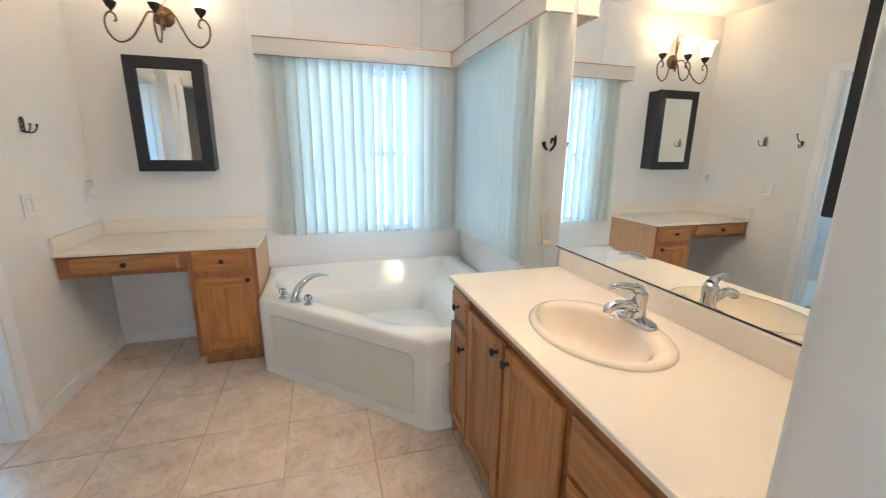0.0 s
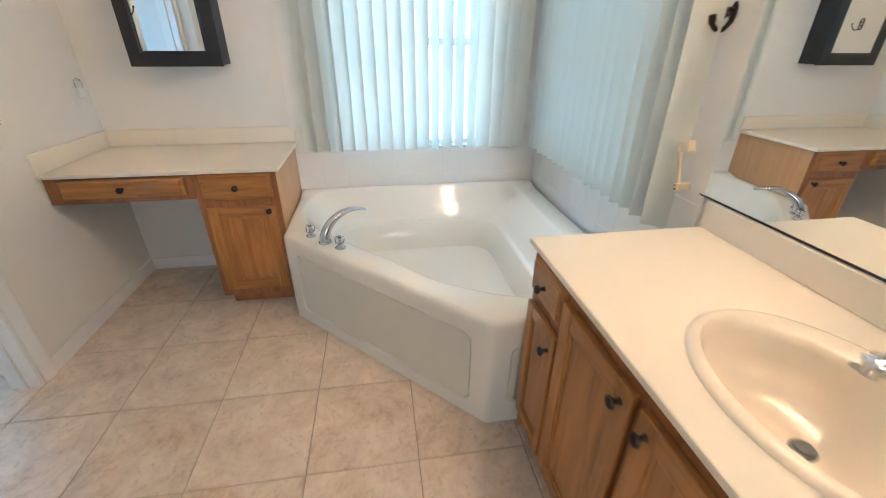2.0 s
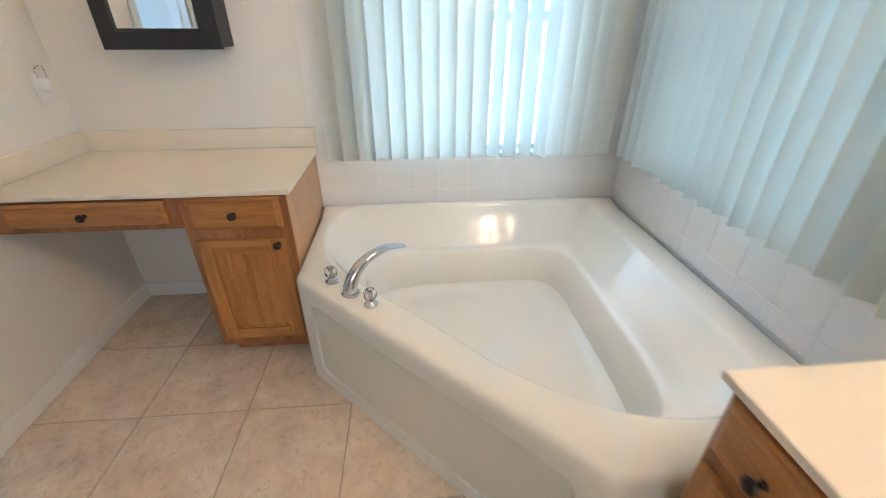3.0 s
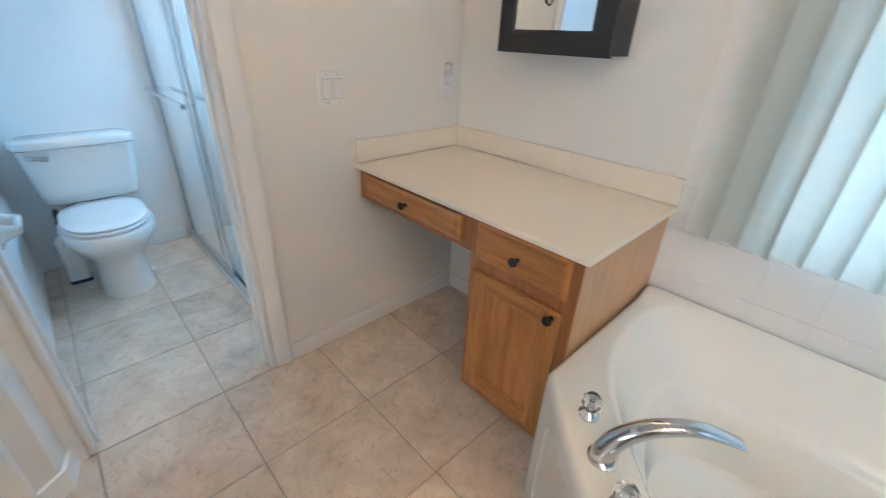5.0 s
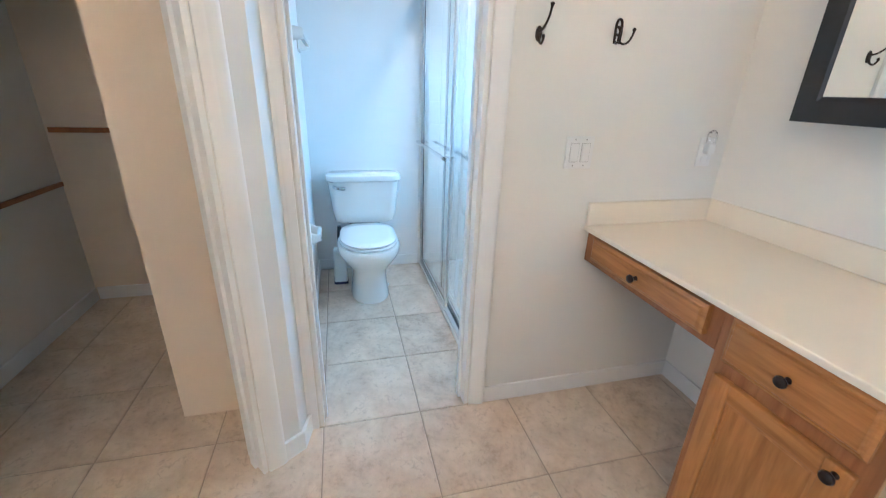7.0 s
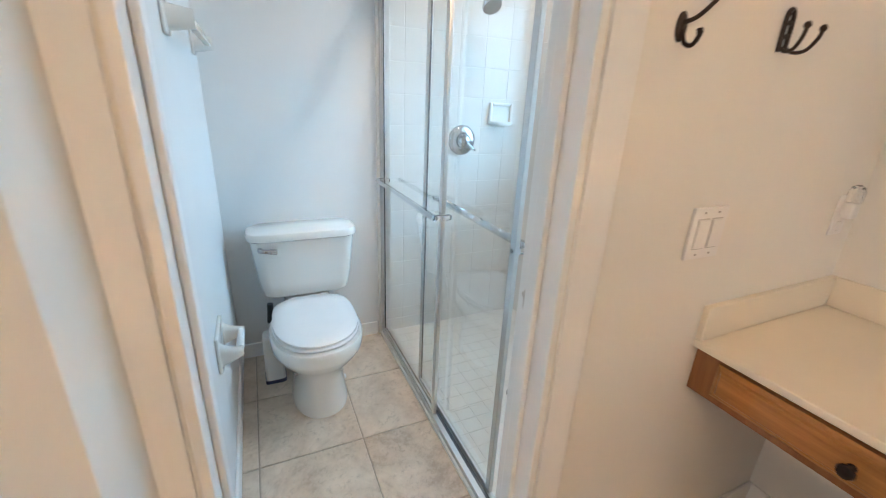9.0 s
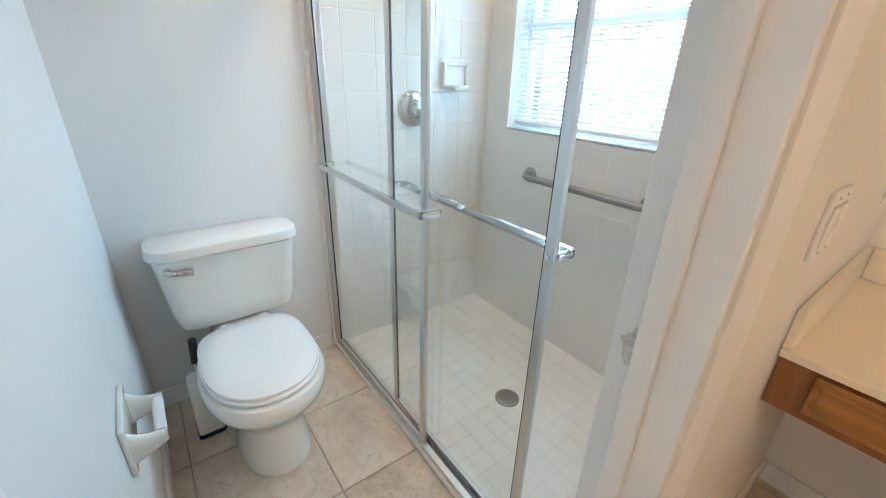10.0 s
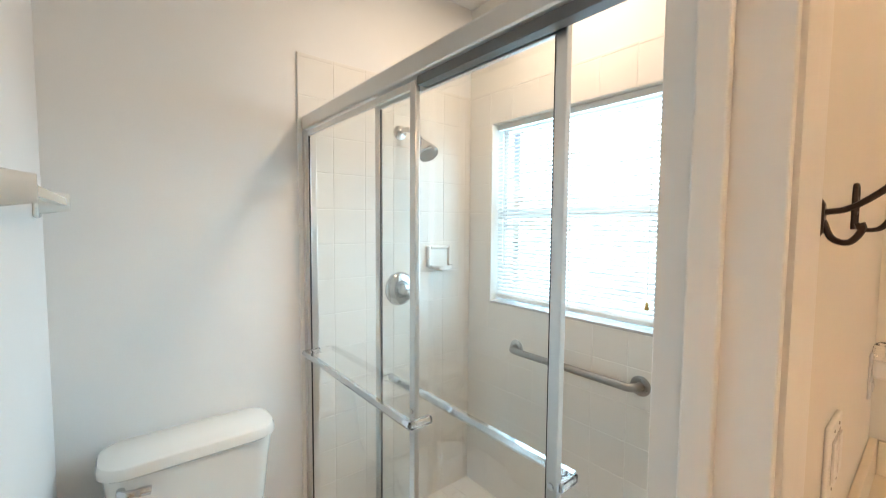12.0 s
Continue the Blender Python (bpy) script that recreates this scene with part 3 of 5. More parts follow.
part("side_panel", box(W - 0.004, W, 0.0, NORTH - DY - 0.004, 0.0, DESK_Z - 0.022, 0.001), OAK_SIDE, base)
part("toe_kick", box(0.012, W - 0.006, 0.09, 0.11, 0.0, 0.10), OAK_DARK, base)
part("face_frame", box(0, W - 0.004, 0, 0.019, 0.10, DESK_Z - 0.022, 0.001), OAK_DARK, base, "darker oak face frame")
slab_drawer(base, W - 0.062, 0.135, pose(0.030, 0, 0.676))
panel_door("door", base, W - 0.062, 0.490, pose(0.030, 0, 0.146), (W - 0.062 - 0.028, 0.468))

apron = thing("desk_apron", "oak knee-space apron with a shallow drawer under the desk top", "drawer", place=(WEST, DY, 0))
part("apron_rail", box(0.002, DX0 - WEST - 0.001, 0.0, 0.019, 0.685, DESK_Z - 0.022, 0.001), OAK_DARK, apron)
slab_drawer(apron, 0.550, 0.092, pose(0.070, 0, 0.714), 0.010)

desk = thing("makeup_counter", "cream laminate desk top with low backsplashes", "countertop", place=(WEST, NORTH, DESK_Z))
DW, DD = -0.470 - WEST, NORTH - 5.028
part("top", box(0.001, DW, -DD, -0.001, -0.020, 0, 0.004), LAMINATE, desk)
part("backsplash", box(0.019, DW - 0.004, -0.019, -0.001, 0.001, 0.095, 0.003), LAMINATE, desk)
part("backsplash", box(0.001, 0.018, -DD + 0.004, -0.001, 0.001, 0.095, 0.003), LAMINATE, desk)


# ---- wall cabinet with mirror ----
def medicine_cabinet(label, m, d=0.145):
    top = thing("medicine_cabinet", label, "medicine cabinet")
    w, h, f = 0.455, 0.720, 0.075
    part("body", box(0.012, w - 0.004, -d + 0.02, 0, 0.006, h - 0.006, 0.002), BLACK_WOOD, top)
    door = part("door", box(f - 0.006, w - f + 0.006, -d + 0.006, -d + 0.019, f - 0.006, h - f + 0.006), BLACK_WOOD, top)
    rim = [(0, 0.02), (0, 0.002), (0.002, 0.0), (f - 0.014, 0.002), (f, 0.009)]
    corners = ((0, 0, 1, 1), (w, 0, -1, 1), (w, h, -1, -1), (0, h, 1, -1))
    for k in range(4):
        a, b = corners[k], corners[(k + 1) % 4]
        loops = [[(c[0] + c[2] * u, -d + v, c[1] + c[3] * u) for u, v in rim + [(f, 0.02)]] for c in (a, b)]
        part("frame_bar", rings(loops), BLACK_WOOD, door)
    part("mirror", box(f, w - f, -d + 0.002, -d + 0.006, f, h - f), MIRROR, door, "mirror glass")
    top.matrix_world = m
    return top


medicine_cabinet("black framed mirrored medicine cabinet hanging over the desk", pose(-1.217, NORTH, 1.276))
medicine_cabinet("black framed mirrored medicine cabinet on the entry wall", pose(1.065, ENTRY, 1.345, 0, 0, 180), 0.103)


# ---- three-armed sconce ----
def sconce(label, m, watts, shade_glass):
    top = thing("wall_sconce", label, "wall lamp")
    part("back_plate", lathe([(0.062, 0), (0.062, 0.006), (0.05, 0.014), (0.03, 0.022), (0.022, 0.045), (0.012, 0.055)], 24, at=pose(0, 0, 0, 90, 0, 0)), BRONZE_WARM, top, "", True)
    for k, (x, z) in enumerate(((-0.04, 0.25), (0.02, 0.28), (0.05, 0.21))):
        part("leaf", tube(smooth_path([(0, -0.035, 0.0), (x * 0.2, -0.04, z * 0.5), (x, -0.05 - 0.01 * k, z)], 6), [0.007 - 0.0055 * i / 12 for i in range(13)], 6), BRONZE_WARM, top)
    part("finial", lathe([(0.002, -0.075), (0.010, -0.06), (0.007, -0.05), (0.016, -0.035), (0.01, -0.02), (0.018, 0)], 14, at=pose(0, -0.045, -0.02)), BRONZE_WARM, top, "", True)
    for sx, y in ((-0.245, -0.135), (0.0, -0.175), (0.245, -0.135)):
        if sx:
            s = 1 if sx > 0 else -1
            pts = [(s * 0.02, -0.04, 0.0), (s * 0.07, -0.06, 0.005), (s * 0.115, -0.09, -0.055), (s * 0.165, -0.12, -0.115), (s * 0.225, y, -0.135), (s * 0.275, y, -0.105), (s * 0.288, y, -0.055),
                   (s * 0.262, y, -0.022), (s * 0.232, y, -0.028), (s * 0.226, y, -0.05), (s * 0.240, y, -0.056)]
        else:
            pts = [(0, -0.045, -0.01), (0, -0.075, -0.03), (0, -0.10, -0.09), (0, -0.14, -0.125), (0, -0.195, -0.115), (0, -0.215, -0.06), (0, -0.19, -0.022), (0, -0.162, -0.03), (0, -0.16, -0.05), (0, -0.172, -0.055)]
        pts = [(px, py, pz * 1.45) for px, py, pz in pts]
        arm = part("arm", tube(smooth_path(pts, 7), 0.0058, 8), BRONZE_WARM, top, "", True)
        part("cup", lathe([(0.006, -0.024), (0.012, -0.012), (0.024, 0.0), (0.034, 0.024), (0.036, 0.03), (0.02, 0.03)], 18, at=pose(sx, y, 0)), BRONZE, arm, "", True)
        sh = part("shade", lathe([(0.030, 0.026), (0.042, 0.035), (0.047, 0.06), (0.052, 0.10), (0.062, 0.135), (0.078, 0.155), (0.082, 0.158), (0.075, 0.152), (0.058, 0.132), (0.048, 0.10), (0.043, 0.06), (0.036, 0.04)], 28, at=pose(sx, y, 0)), shade_glass, top, "lit frosted glass bell shade", True)
    top.matrix_world = m
    for sx, y in ((-0.245, -0.135), (0.0, -0.175), (0.245, -0.135)):
        bulb_light("bulb", m @ Vector((sx, y, 0.11)), watts, size=0.025)
    return top


sconce("bronze three-arm wall sconce with lit bell shades", pose(-0.985, NORTH, 2.265), 0.9, LAMP_GLASS)
sconce("bronze three-arm wall sconce over the vanity mirror", pose(EAST, 3.60, 2.40, 0, 0, -90), 12.0, LAMP_GLASS_BRIGHT)


# ---- robe hooks, switches, outlet ----
def robe_hook(label, m, swan=False, ball=False, double=False):
    """A dark hook on a wall; local -y stands out from the wall."""
    top = thing("robe_hook", label, "hook", "robe hooks")
    if not double:
        part("plate", lathe([(0.016, 0), (0.016, 0.004), (0.012, 0.008)], 18, at=pose(0, 0, 0, 90, 0, 0) @ Matrix.Diagonal((0.95 if ball else 0.85, 2.2 if ball else 1.75, 1, 1))), BRONZE, top, "", True)
    if ball:
        part("upper_prong", tube([(0, -0.006, 0.004), (0, -0.045, 0.010)], [0.007, 0.006], 10), BRONZE, top, "", True)
        part("ball", lathe([(0.003, -0.014), (0.011, -0.009), (0.014, 0), (0.011, 0.009), (0.003, 0.014)], 14, at=pose(0, -0.048, 0.011)), BRONZE, top, "", True)
        p = [(0, -0.006, -0.008), (0, -0.014, -0.026), (0, -0.030, -0.030), (0, -0.040, -0.018)]
        part("lower_prong", tube(smooth_path(p, 6), [0.006] * 14 + [0.008] * 5, 8), BRONZE, top, "", True)
    elif double:
        p = [(-0.012, -0.004, -0.045), (-0.013, -0.004, -0.01), (-0.013, -0.004, 0.022), (-0.009, -0.004, 0.038), (0, -0.004, 0.044), (0.009, -0.004, 0.038), (0.013, -0.004, 0.022), (0.013, -0.004, -0.01), (0.012, -0.004, -0.045)]
        part("plate", tube(smooth_path(p, 6), 0.0052, 8), BRONZE, top, "", True)
        for z in (-0.012, 0.016):
            part("cross_bar", box(-0.012, 0.012, -0.008, -0.001, z - 0.005, z + 0.005, 0.002), BRONZE, top)
        for s in (-1, 1):
            p = [(s * 0.010, -0.006, -0.036), (s * 0.016, -0.022, -0.046), (s * 0.024, -0.042, -0.042), (s * 0.030, -0.056, -0.020), (s * 0.032, -0.060, -0.002)]
            prong = part("prong", tube(smooth_path(p, 6), 0.0042, 8), BRONZE, top, "", True)
            part("ball", lathe([(0.002, -0.008), (0.006, -0.005), (0.0078, 0), (0.006, 0.005), (0.002, 0.008)], 12, at=pose(s * 0.032, -0.060, 0.002)), BRONZE, prong, "", True)
    elif swan:
        p = [(0, -0.006, 0.008), (0, -0.030, 0.012), (0, -0.055, 0.028), (0, -0.078, 0.052), (0, -0.090, 0.085), (0, -0.091, 0.094)]
        part("upper_prong", tube(smooth_path(p, 6), [0.0045] * 23 + [0.006, 0.0075, 0.0085, 0.0085, 0.0075, 0.006, 0.004, 0.002], 8), BRONZE, top, "", True)
        p = [(0, -0.006, -0.005), (0, -0.016, -0.03), (0, -0.034, -0.036), (0, -0.046, -0.02), (0, -0.044, -0.008)]
        part("lower_prong", tube(smooth_path(p, 6), [0.0045] * 20 + [0.006] * 5, 8), BRONZE, top, "", True)
    else:
        p = [(0, -0.006, 0.0), (0, -0.010, -0.02), (0, -0.028, -0.036), (0, -0.050, -0.026), (0, -0.058, -0.004)]
        part("lower_prong", tube(smooth_path(p, 6), [0.0055] * 20 + [0.0075] * 5, 8), BRONZE, top, "", True)
        p = [(0, -0.006, 0.004), (0, -0.022, 0.006), (0, -0.030, -0.008)]
        part("upper_prong", tube(smooth_path(p, 6), [0.0055] * 9 + [0.008] * 4, 8), BRONZE, top, "", True)
    top.matrix_world = m
    return top


robe_hook("dark bronze swan-neck robe hook on the white wall", pose(WEST, 4.738, 1.517, 0, 0, 90) @ Matrix.Scale(0.85, 4), True)
robe_hook("dark bronze double robe hook on the white wall", pose(WEST, 5.035, 1.54, 0, 0, 90) @ Matrix.Scale(0.85, 4), double=True)
robe_hook("dark bronze robe hook beside the vanity mirror", pose(EAST, 4.178, 1.485, 0, 0, -90) @ Matrix.Scale(1.3, 4))
robe_hook("dark bronze robe hook inside the closet", pose(-1.72, 3.455, 1.62, 0, 0, 90) @ Matrix.Scale(1.15, 4), ball=True)
robe_hook("dark bronze robe hook inside the closet", pose(-1.72, 3.552, 1.625, 0, 0, 90) @ Matrix.Scale(1.15, 4), ball=True)

sw = thing("light_switch", "white double rocker switch plate", "light switch", place=(WEST, 4.953, 1.13))
part("plate", box(0, 0.008, -0.057, 0.057, -0.06, 0.06, 0.003), PLASTIC, sw)
for dy in (-0.023, 0.023):
    # plate behind each rocker, shade of the gap put into its grey
    part("gap_shade", box(0.0075, 0.0086, dy - 0.0185, dy + 0.0185, -0.0355, 0.0355), GAP_SHADE, sw)
    rock = part("rocker", box(0.0082, 0.012, dy - 0.0165, dy + 0.0165, -0.033, 0.033, 0.002), PLASTIC, sw)
    for dz in (-0.048, 0.048):
        part("screw", lathe([(0.003, 0.0075), (0.0025, 0.009)], 8, at=pose(0, dy, dz, 0, 90, 0)), STEEL, rock)
sw = thing("wall_outlet", "white outlet plate with a night light plugged in", "outlet", place=(WEST, 5.535, 1.13))
part("plate", box(0, 0.005, -0.036, 0.036, -0.058, 0.058, 0.003), PLASTIC, sw)
nl = part("night_light", box(0.005, 0.034, -0.018, 0.018, -0.006, 0.040, 0.007), PLASTIC, sw)
part("dome", lathe([(0.016, 0), (0.018, 0.014), (0.018, 0.034), (0.013, 0.046), (0.004, 0.051)], 16, at=pose(0.020, 0, 0.036)), CRYSTAL, nl, "clear dome")
part("socket", box(0.005, 0.008, -0.016, 0.016, -0.045, -0.018, 0.003), PLASTIC, sw)


# ---- corner bathtub ----
TUB_C = Vector((0.40, 4.98, 0))


def pentagon(back, right, left, front, diag, power, n=300):
    """Points round the tub's middle of a five-sided outline with soft corners (limits in x, y and x + y)."""
    sides = ((0, 1, back - TUB_C.y), (1, 0, right - TUB_C.x), (-1, 0, TUB_C.x - left), (0, -1, TUB_C.y - front), (-0.7071, -0.7071, (TUB_C.x + TUB_C.y - diag) * 0.7071))
    out = []
    for i in range(n):
        a = 2 * math.pi * i / n
        c, s = math.cos(a), math.sin(a)
        p = power if power > 50 else power * (1 + 1.6 * min(max((power - 6) / 2, 0.0), 1.0) * math.exp(-((a - 0.83) / 0.40) ** 2))   # crisper in the wall corner
        r = sum(max(0.0, (c * nx + s * ny) / h) ** p for nx, ny, h in sides) ** (-1 / p)
        out.append((TUB_C.x + r * c, TUB_C.y + r * s))
    return out


def bathtub():
    top = thing("corner_bathtub", "almond acrylic corner bathtub with a skirted front", "bathtub", place=(TUB_C.x, TUB_C.y, 0))
    B, R, L, F, D = NORTH - 0.010, EAST - 0.010, -0.487, 4.066, 4.466
    levels = []
    for z, ins, p in ((0.0, 0.0, 230), (0.47, 0.0, 230), (0.493, 0.002, 200), (0.505, 0.009, 160), (TUB_Z, 0.020, 120)):
        levels.append((pentagon(B - ins, R - ins, L + ins, F + ins, D + ins * 1.4, p), z))
    for z, b, r, l, f, d, p in ((TUB_Z, 5.603, 0.968, -0.437, 4.195, 4.645, 9), (TUB_Z - 0.005, 5.595, 0.958, -0.428, 4.205, 4.658, 8.5), (0.485, 5.582, 0.945, -0.412, 4.222, 4.680, 8),
                                (0.42, 5.530, 0.878, -0.357, 4.25, 4.705, 7.5), (0.36, 5.480, 0.824, -0.309, 4.28, 4.730, 7), (0.338, 5.464, 0.804, -0.294, 4.29, 4.740, 6.5),
                                (0.333, 5.457, 0.796, -0.287, 4.295, 4.745, 6), (0.329, 5.444, 0.783, -0.275, 4.30, 4.750, 5.6), (0.318, 5.433, 0.773, -0.266, 4.305, 4.755, 5.5),
                                (0.20, 5.405, 0.745, -0.235, 4.32, 4.775, 5.3), (0.150, 5.390, 0.730, -0.22, 4.335, 4.80, 5.2), (0.130, 5.355, 0.70, -0.185, 4.37, 4.845, 5),
                                (0.124, 5.29, 0.635, -0.11, 4.44, 4.94, 5), (0.122, 5.12, 0.52, 0.15, 4.72, 5.15, 5)):
        levels.append((pentagon(b, r, l, f, d, p), z))

    def lift(x, y, z):
        """The deck rises a little to the back wall and dips where one steps in."""
        if z < 0.48:
            return z
        back = min(max((y - 5.50) / 0.10, 0.0), 1.0)
        dip = math.exp(-(((x - y) - (0.21 - 4.43)) / 0.24) ** 2) * min(max((x + y - 4.53) / 0.10, 0.0), 1.0) * (1.0 if x + y < 4.95 else 0.0)
        return z + 0.022 * back * back * (3 - 2 * back) - 0.016 * dip

    loops = [[(x - TUB_C.x, y - TUB_C.y, lift(x, y, z)) for x, y in pts] for pts, z in levels]
    shell = part("shell", rings(loops), ACRYLIC, top, "", True)
    # access panels on the skirt, set in a shallow rounded frame
    u = Vector((0.7071, -0.7071, 0))
    out = Vector((-0.7071, -0.7071, 0))
    a = Vector((-0.482, 4.950, 0)) - TUB_C

    def plate(name, origin, along, away, w, z0, z1, r, mat):
        pts = []
        for cx, cz, a0 in ((w - r, z0 + r, -90), (w - r, z1 - r, 0), (r, z1 - r, 90), (r, z0 + r, 180)):
            pts += [(cx + r * math.cos(radians(a0 + k * 18)), cz + r * math.sin(radians(a0 + k * 18))) for k in range(6)]

        def ring(s, d):
            cx, cz = w / 2, (z0 + z1) / 2
            kx, kz = (w / 2 - s) / (w / 2), ((z1 - z0) / 2 - s) / ((z1 - z0) / 2)
            return [origin + along * (cx + (x - cx) * kx) + away * d + Vector((0, 0, cz + (z - cz) * kz)) for x, z in pts]

        # a shallow recess cut into the skirt, and the panel that sits in it
        cut = part("cutter", rings([ring(0.0, 0.02), ring(0.0, 0.0), ring(0.004, -0.011)]), mat, top)
        mod = shell.modifiers.new("recess", "BOOLEAN")
        mod.operation, mod.solver, mod.object = "DIFFERENCE", "EXACT", cut
        bpy.context.view_layer.update()
        done = bpy.data.meshes.new_from_object(shell.evaluated_get(bpy.context.evaluated_depsgraph_get()))
        shell.modifiers.clear()
        shell.data = done
        bpy.data.objects.remove(cut)
        part(name, rings([ring(0.009, -0.0105), ring(0.009, -0.0055), ring(0.0105, -0.004)], False, True), mat, top)

    plate("access_panel", a + u * 0.075, u, out, 1.09, 0.065, 0.420, 0.05, ACRYLIC_PANEL)
    plate("end_panel", Vector((0.475, 4.066, 0)) - TUB_C, Vector((1, 0, 0)), Vector((0, -1, 0)), 0.50, 0.10, 0.39, 0.04, ACRYLIC_PANEL)
    return top


bathtub()

SPOUT = Vector((-0.255, 4.822, TUB_Z))
tap = thing("tub_faucet", "chrome arched tub spout with two clear handles on the tub deck", "faucet", place=SPOUT)
w = Vector((0.80, 0.60, 0)).normalized()
arc = smooth_path([w * -0.002, w * 0.002 + Vector((0, 0, 0.035)), w * 0.028 + Vector((0, 0, 0.080)), w * 0.080 + Vector((0, 0, 0.116)), w * 0.160 + Vector((0, 0, 0.132)), w * 0.245 + Vector((0, 0, 0.112))], 7)
bm = bmesh.new()
side = Vector((-w.y, w.x, 0))
loops = []
for i, p in enumerate(arc):
    f = i / (len(arc) - 1)
    d = (arc[min(i + 1, len(arc) - 1)] - arc[max(i - 1, 0)]).normalized()
    nrm = side.cross(d)
    hw, hh = 0.025 - 0.007 * f, 0.024 * (1 - f) ** 0.7 + 0.005
    loops.append([p + side * hw * math.cos(k * math.pi / 8) + nrm * hh * math.sin(k * math.pi / 8) for k in range(16)])
rings(loops, bm=bm)
part("spout", bm, CHROME, tap, "", True)
part("collar", lathe([(0.034, 0), (0.034, 0.004), (0.029, 0.008)], 24), CHROME, tap, "", True)
for x, y in ((-0.335, 4.905), (-0.178, 4.748)):
    hb = part("handle_base", lathe([(0.030, 0), (0.030, 0.006), (0.022, 0.012), (0.014, 0.020), (0.014, 0.028)], 24), CHROME, tap, "chrome handle base", True)
    hb.matrix_local = Matrix.Translation((x - SPOUT.x, y - SPOUT.y, 0)) @ Matrix.Scale(0.84, 4)
    gem = part("knob", lathe([(0.012, 0.026), (0.024, 0.034), (0.029, 0.046), (0.028, 0.062), (0.020, 0.074), (0.011, 0.077)], 10), CRYSTAL, hb, "clear faceted acrylic knob")
    part("stem", lathe([(0.007, 0.029), (0.007, 0.060), (0.010, 0.062), (0.010, 0.067)], 12), CHROME, hb)

# ---- vanity ----
VX, VY0, VY1 = 0.522, 4.038, ENTRY
van = thing("vanity_cabinet", "honey oak vanity cabinet with doors and drawers", "cabinet", place=(VX, VY0, 0))
van.rotation_euler = (0, 0, radians(-90))
VW, VD = VY0 - VY1, EAST - VX
part("body", box(0.004, VW - 0.002, 0.0195, 0.50, 0.10, VANITY_Z - 0.19), OAK_SIDE, van)
part("side_panel", box(0, 0.004, 0, VD - 0.004, 0.0, VANITY_Z - 0.022, 0.001), OAK_SIDE, van)
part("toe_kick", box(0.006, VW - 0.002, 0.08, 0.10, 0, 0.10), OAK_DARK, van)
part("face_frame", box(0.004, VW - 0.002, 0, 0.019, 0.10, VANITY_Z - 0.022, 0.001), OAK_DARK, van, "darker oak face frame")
slab_drawer(van, 0.220, 0.130, pose(0.014, 0, 0.680))
panel_door("door", van, 0.220, 0.510, pose(0.014, 0, 0.128), (0.186, 0.445), 0.045)
panel_door("door", van, 0.330, 0.655, pose(0.250, 0, 0.128), (0.300, 0.612))
panel_door("door", van, 0.345, 0.655, pose(0.606, 0, 0.128), (0.034, 0.612))
for k, (z, h) in enumerate(((0.620, 0.165), (0.375, 0.225), (0.128, 0.225))):
    slab_drawer(van, 0.40, h, pose(0.985, 0, z))

SINK = Vector((0.786, 3.335, VANITY_Z))
SA, SB = 0.205, 0.268
counter = thing("vanity_counter", "cream laminate vanity countertop with a backsplash", "countertop", place=(0, 0, 0))
x0, x1, y0, y1 = 0.494, EAST - 0.001, ENTRY + 0.001, 4.048
marks = sorted({2 * math.pi * i / 64 for i in range(64)} | {math.atan2(y - SINK.y, x - SINK.x) % (2 * math.pi) for x in (x0, x1) for y in (y0, y1)})
hole, edge = [], []
for a in marks:
    c, s = math.cos(a), math.sin(a)
    k = 1 / math.sqrt((c / (SA - 0.02)) ** 2 + (s / (SB - 0.02)) ** 2)
    hole.append((SINK.x + k * c, SINK.y + k * s))
    r = min([(x1 - SINK.x) / c if c > 1e-9 else 9, (x0 - SINK.x) / c if c < -1e-9 else 9, (y1 - SINK.y) / s if s > 1e-9 else 9, (y0 - SINK.y) / s if s < -1e-9 else 9])
    edge.append((SINK.x + r * c, SINK.y + r * s))


def shrunk(points, d):
    return [(min(max(x, x0 + d), x1 - d), min(max(y, y0 + d), y1 - d)) for x, y in points]


zt = VANITY_Z
bm = rings([[(x, y, zt - 0.020) for x, y in hole], [(x, y, zt) for x, y in hole], [(x, y, zt) for x, y in shrunk(edge, 0.004)], [(x, y, zt - 0.0015) for x, y in shrunk(edge, 0.001)],
            [(x, y, zt - 0.004) for x, y in edge], [(x, y, zt - 0.018) for x, y in edge], [(x, y, zt - 0.020) for x, y in shrunk(edge, 0.002)], [(x, y, zt - 0.020) for x, y in hole]], False, False)
part("top", bm, LAMINATE, counter)
part("backsplash", box(EAST - 0.019, EAST - 0.001, ENTRY + 0.019, 4.044, zt + 0.001, zt + 0.092, 0.003), LAMINATE, counter)
part("backsplash", box(0.50, EAST - 0.001, ENTRY + 0.001, ENTRY + 0.018, zt + 0.001, zt + 0.092, 0.003), LAMINATE, counter)


def ellipse(cx, cy, a, b, z, n=64):
    return [(cx + a * math.cos(2 * math.pi * i / n), cy + b * math.sin(2 * math.pi * i / n), z) for i in range(n)]


sink = thing("wash_basin", "almond ceramic oval drop-in basin", "sink", place=SINK)
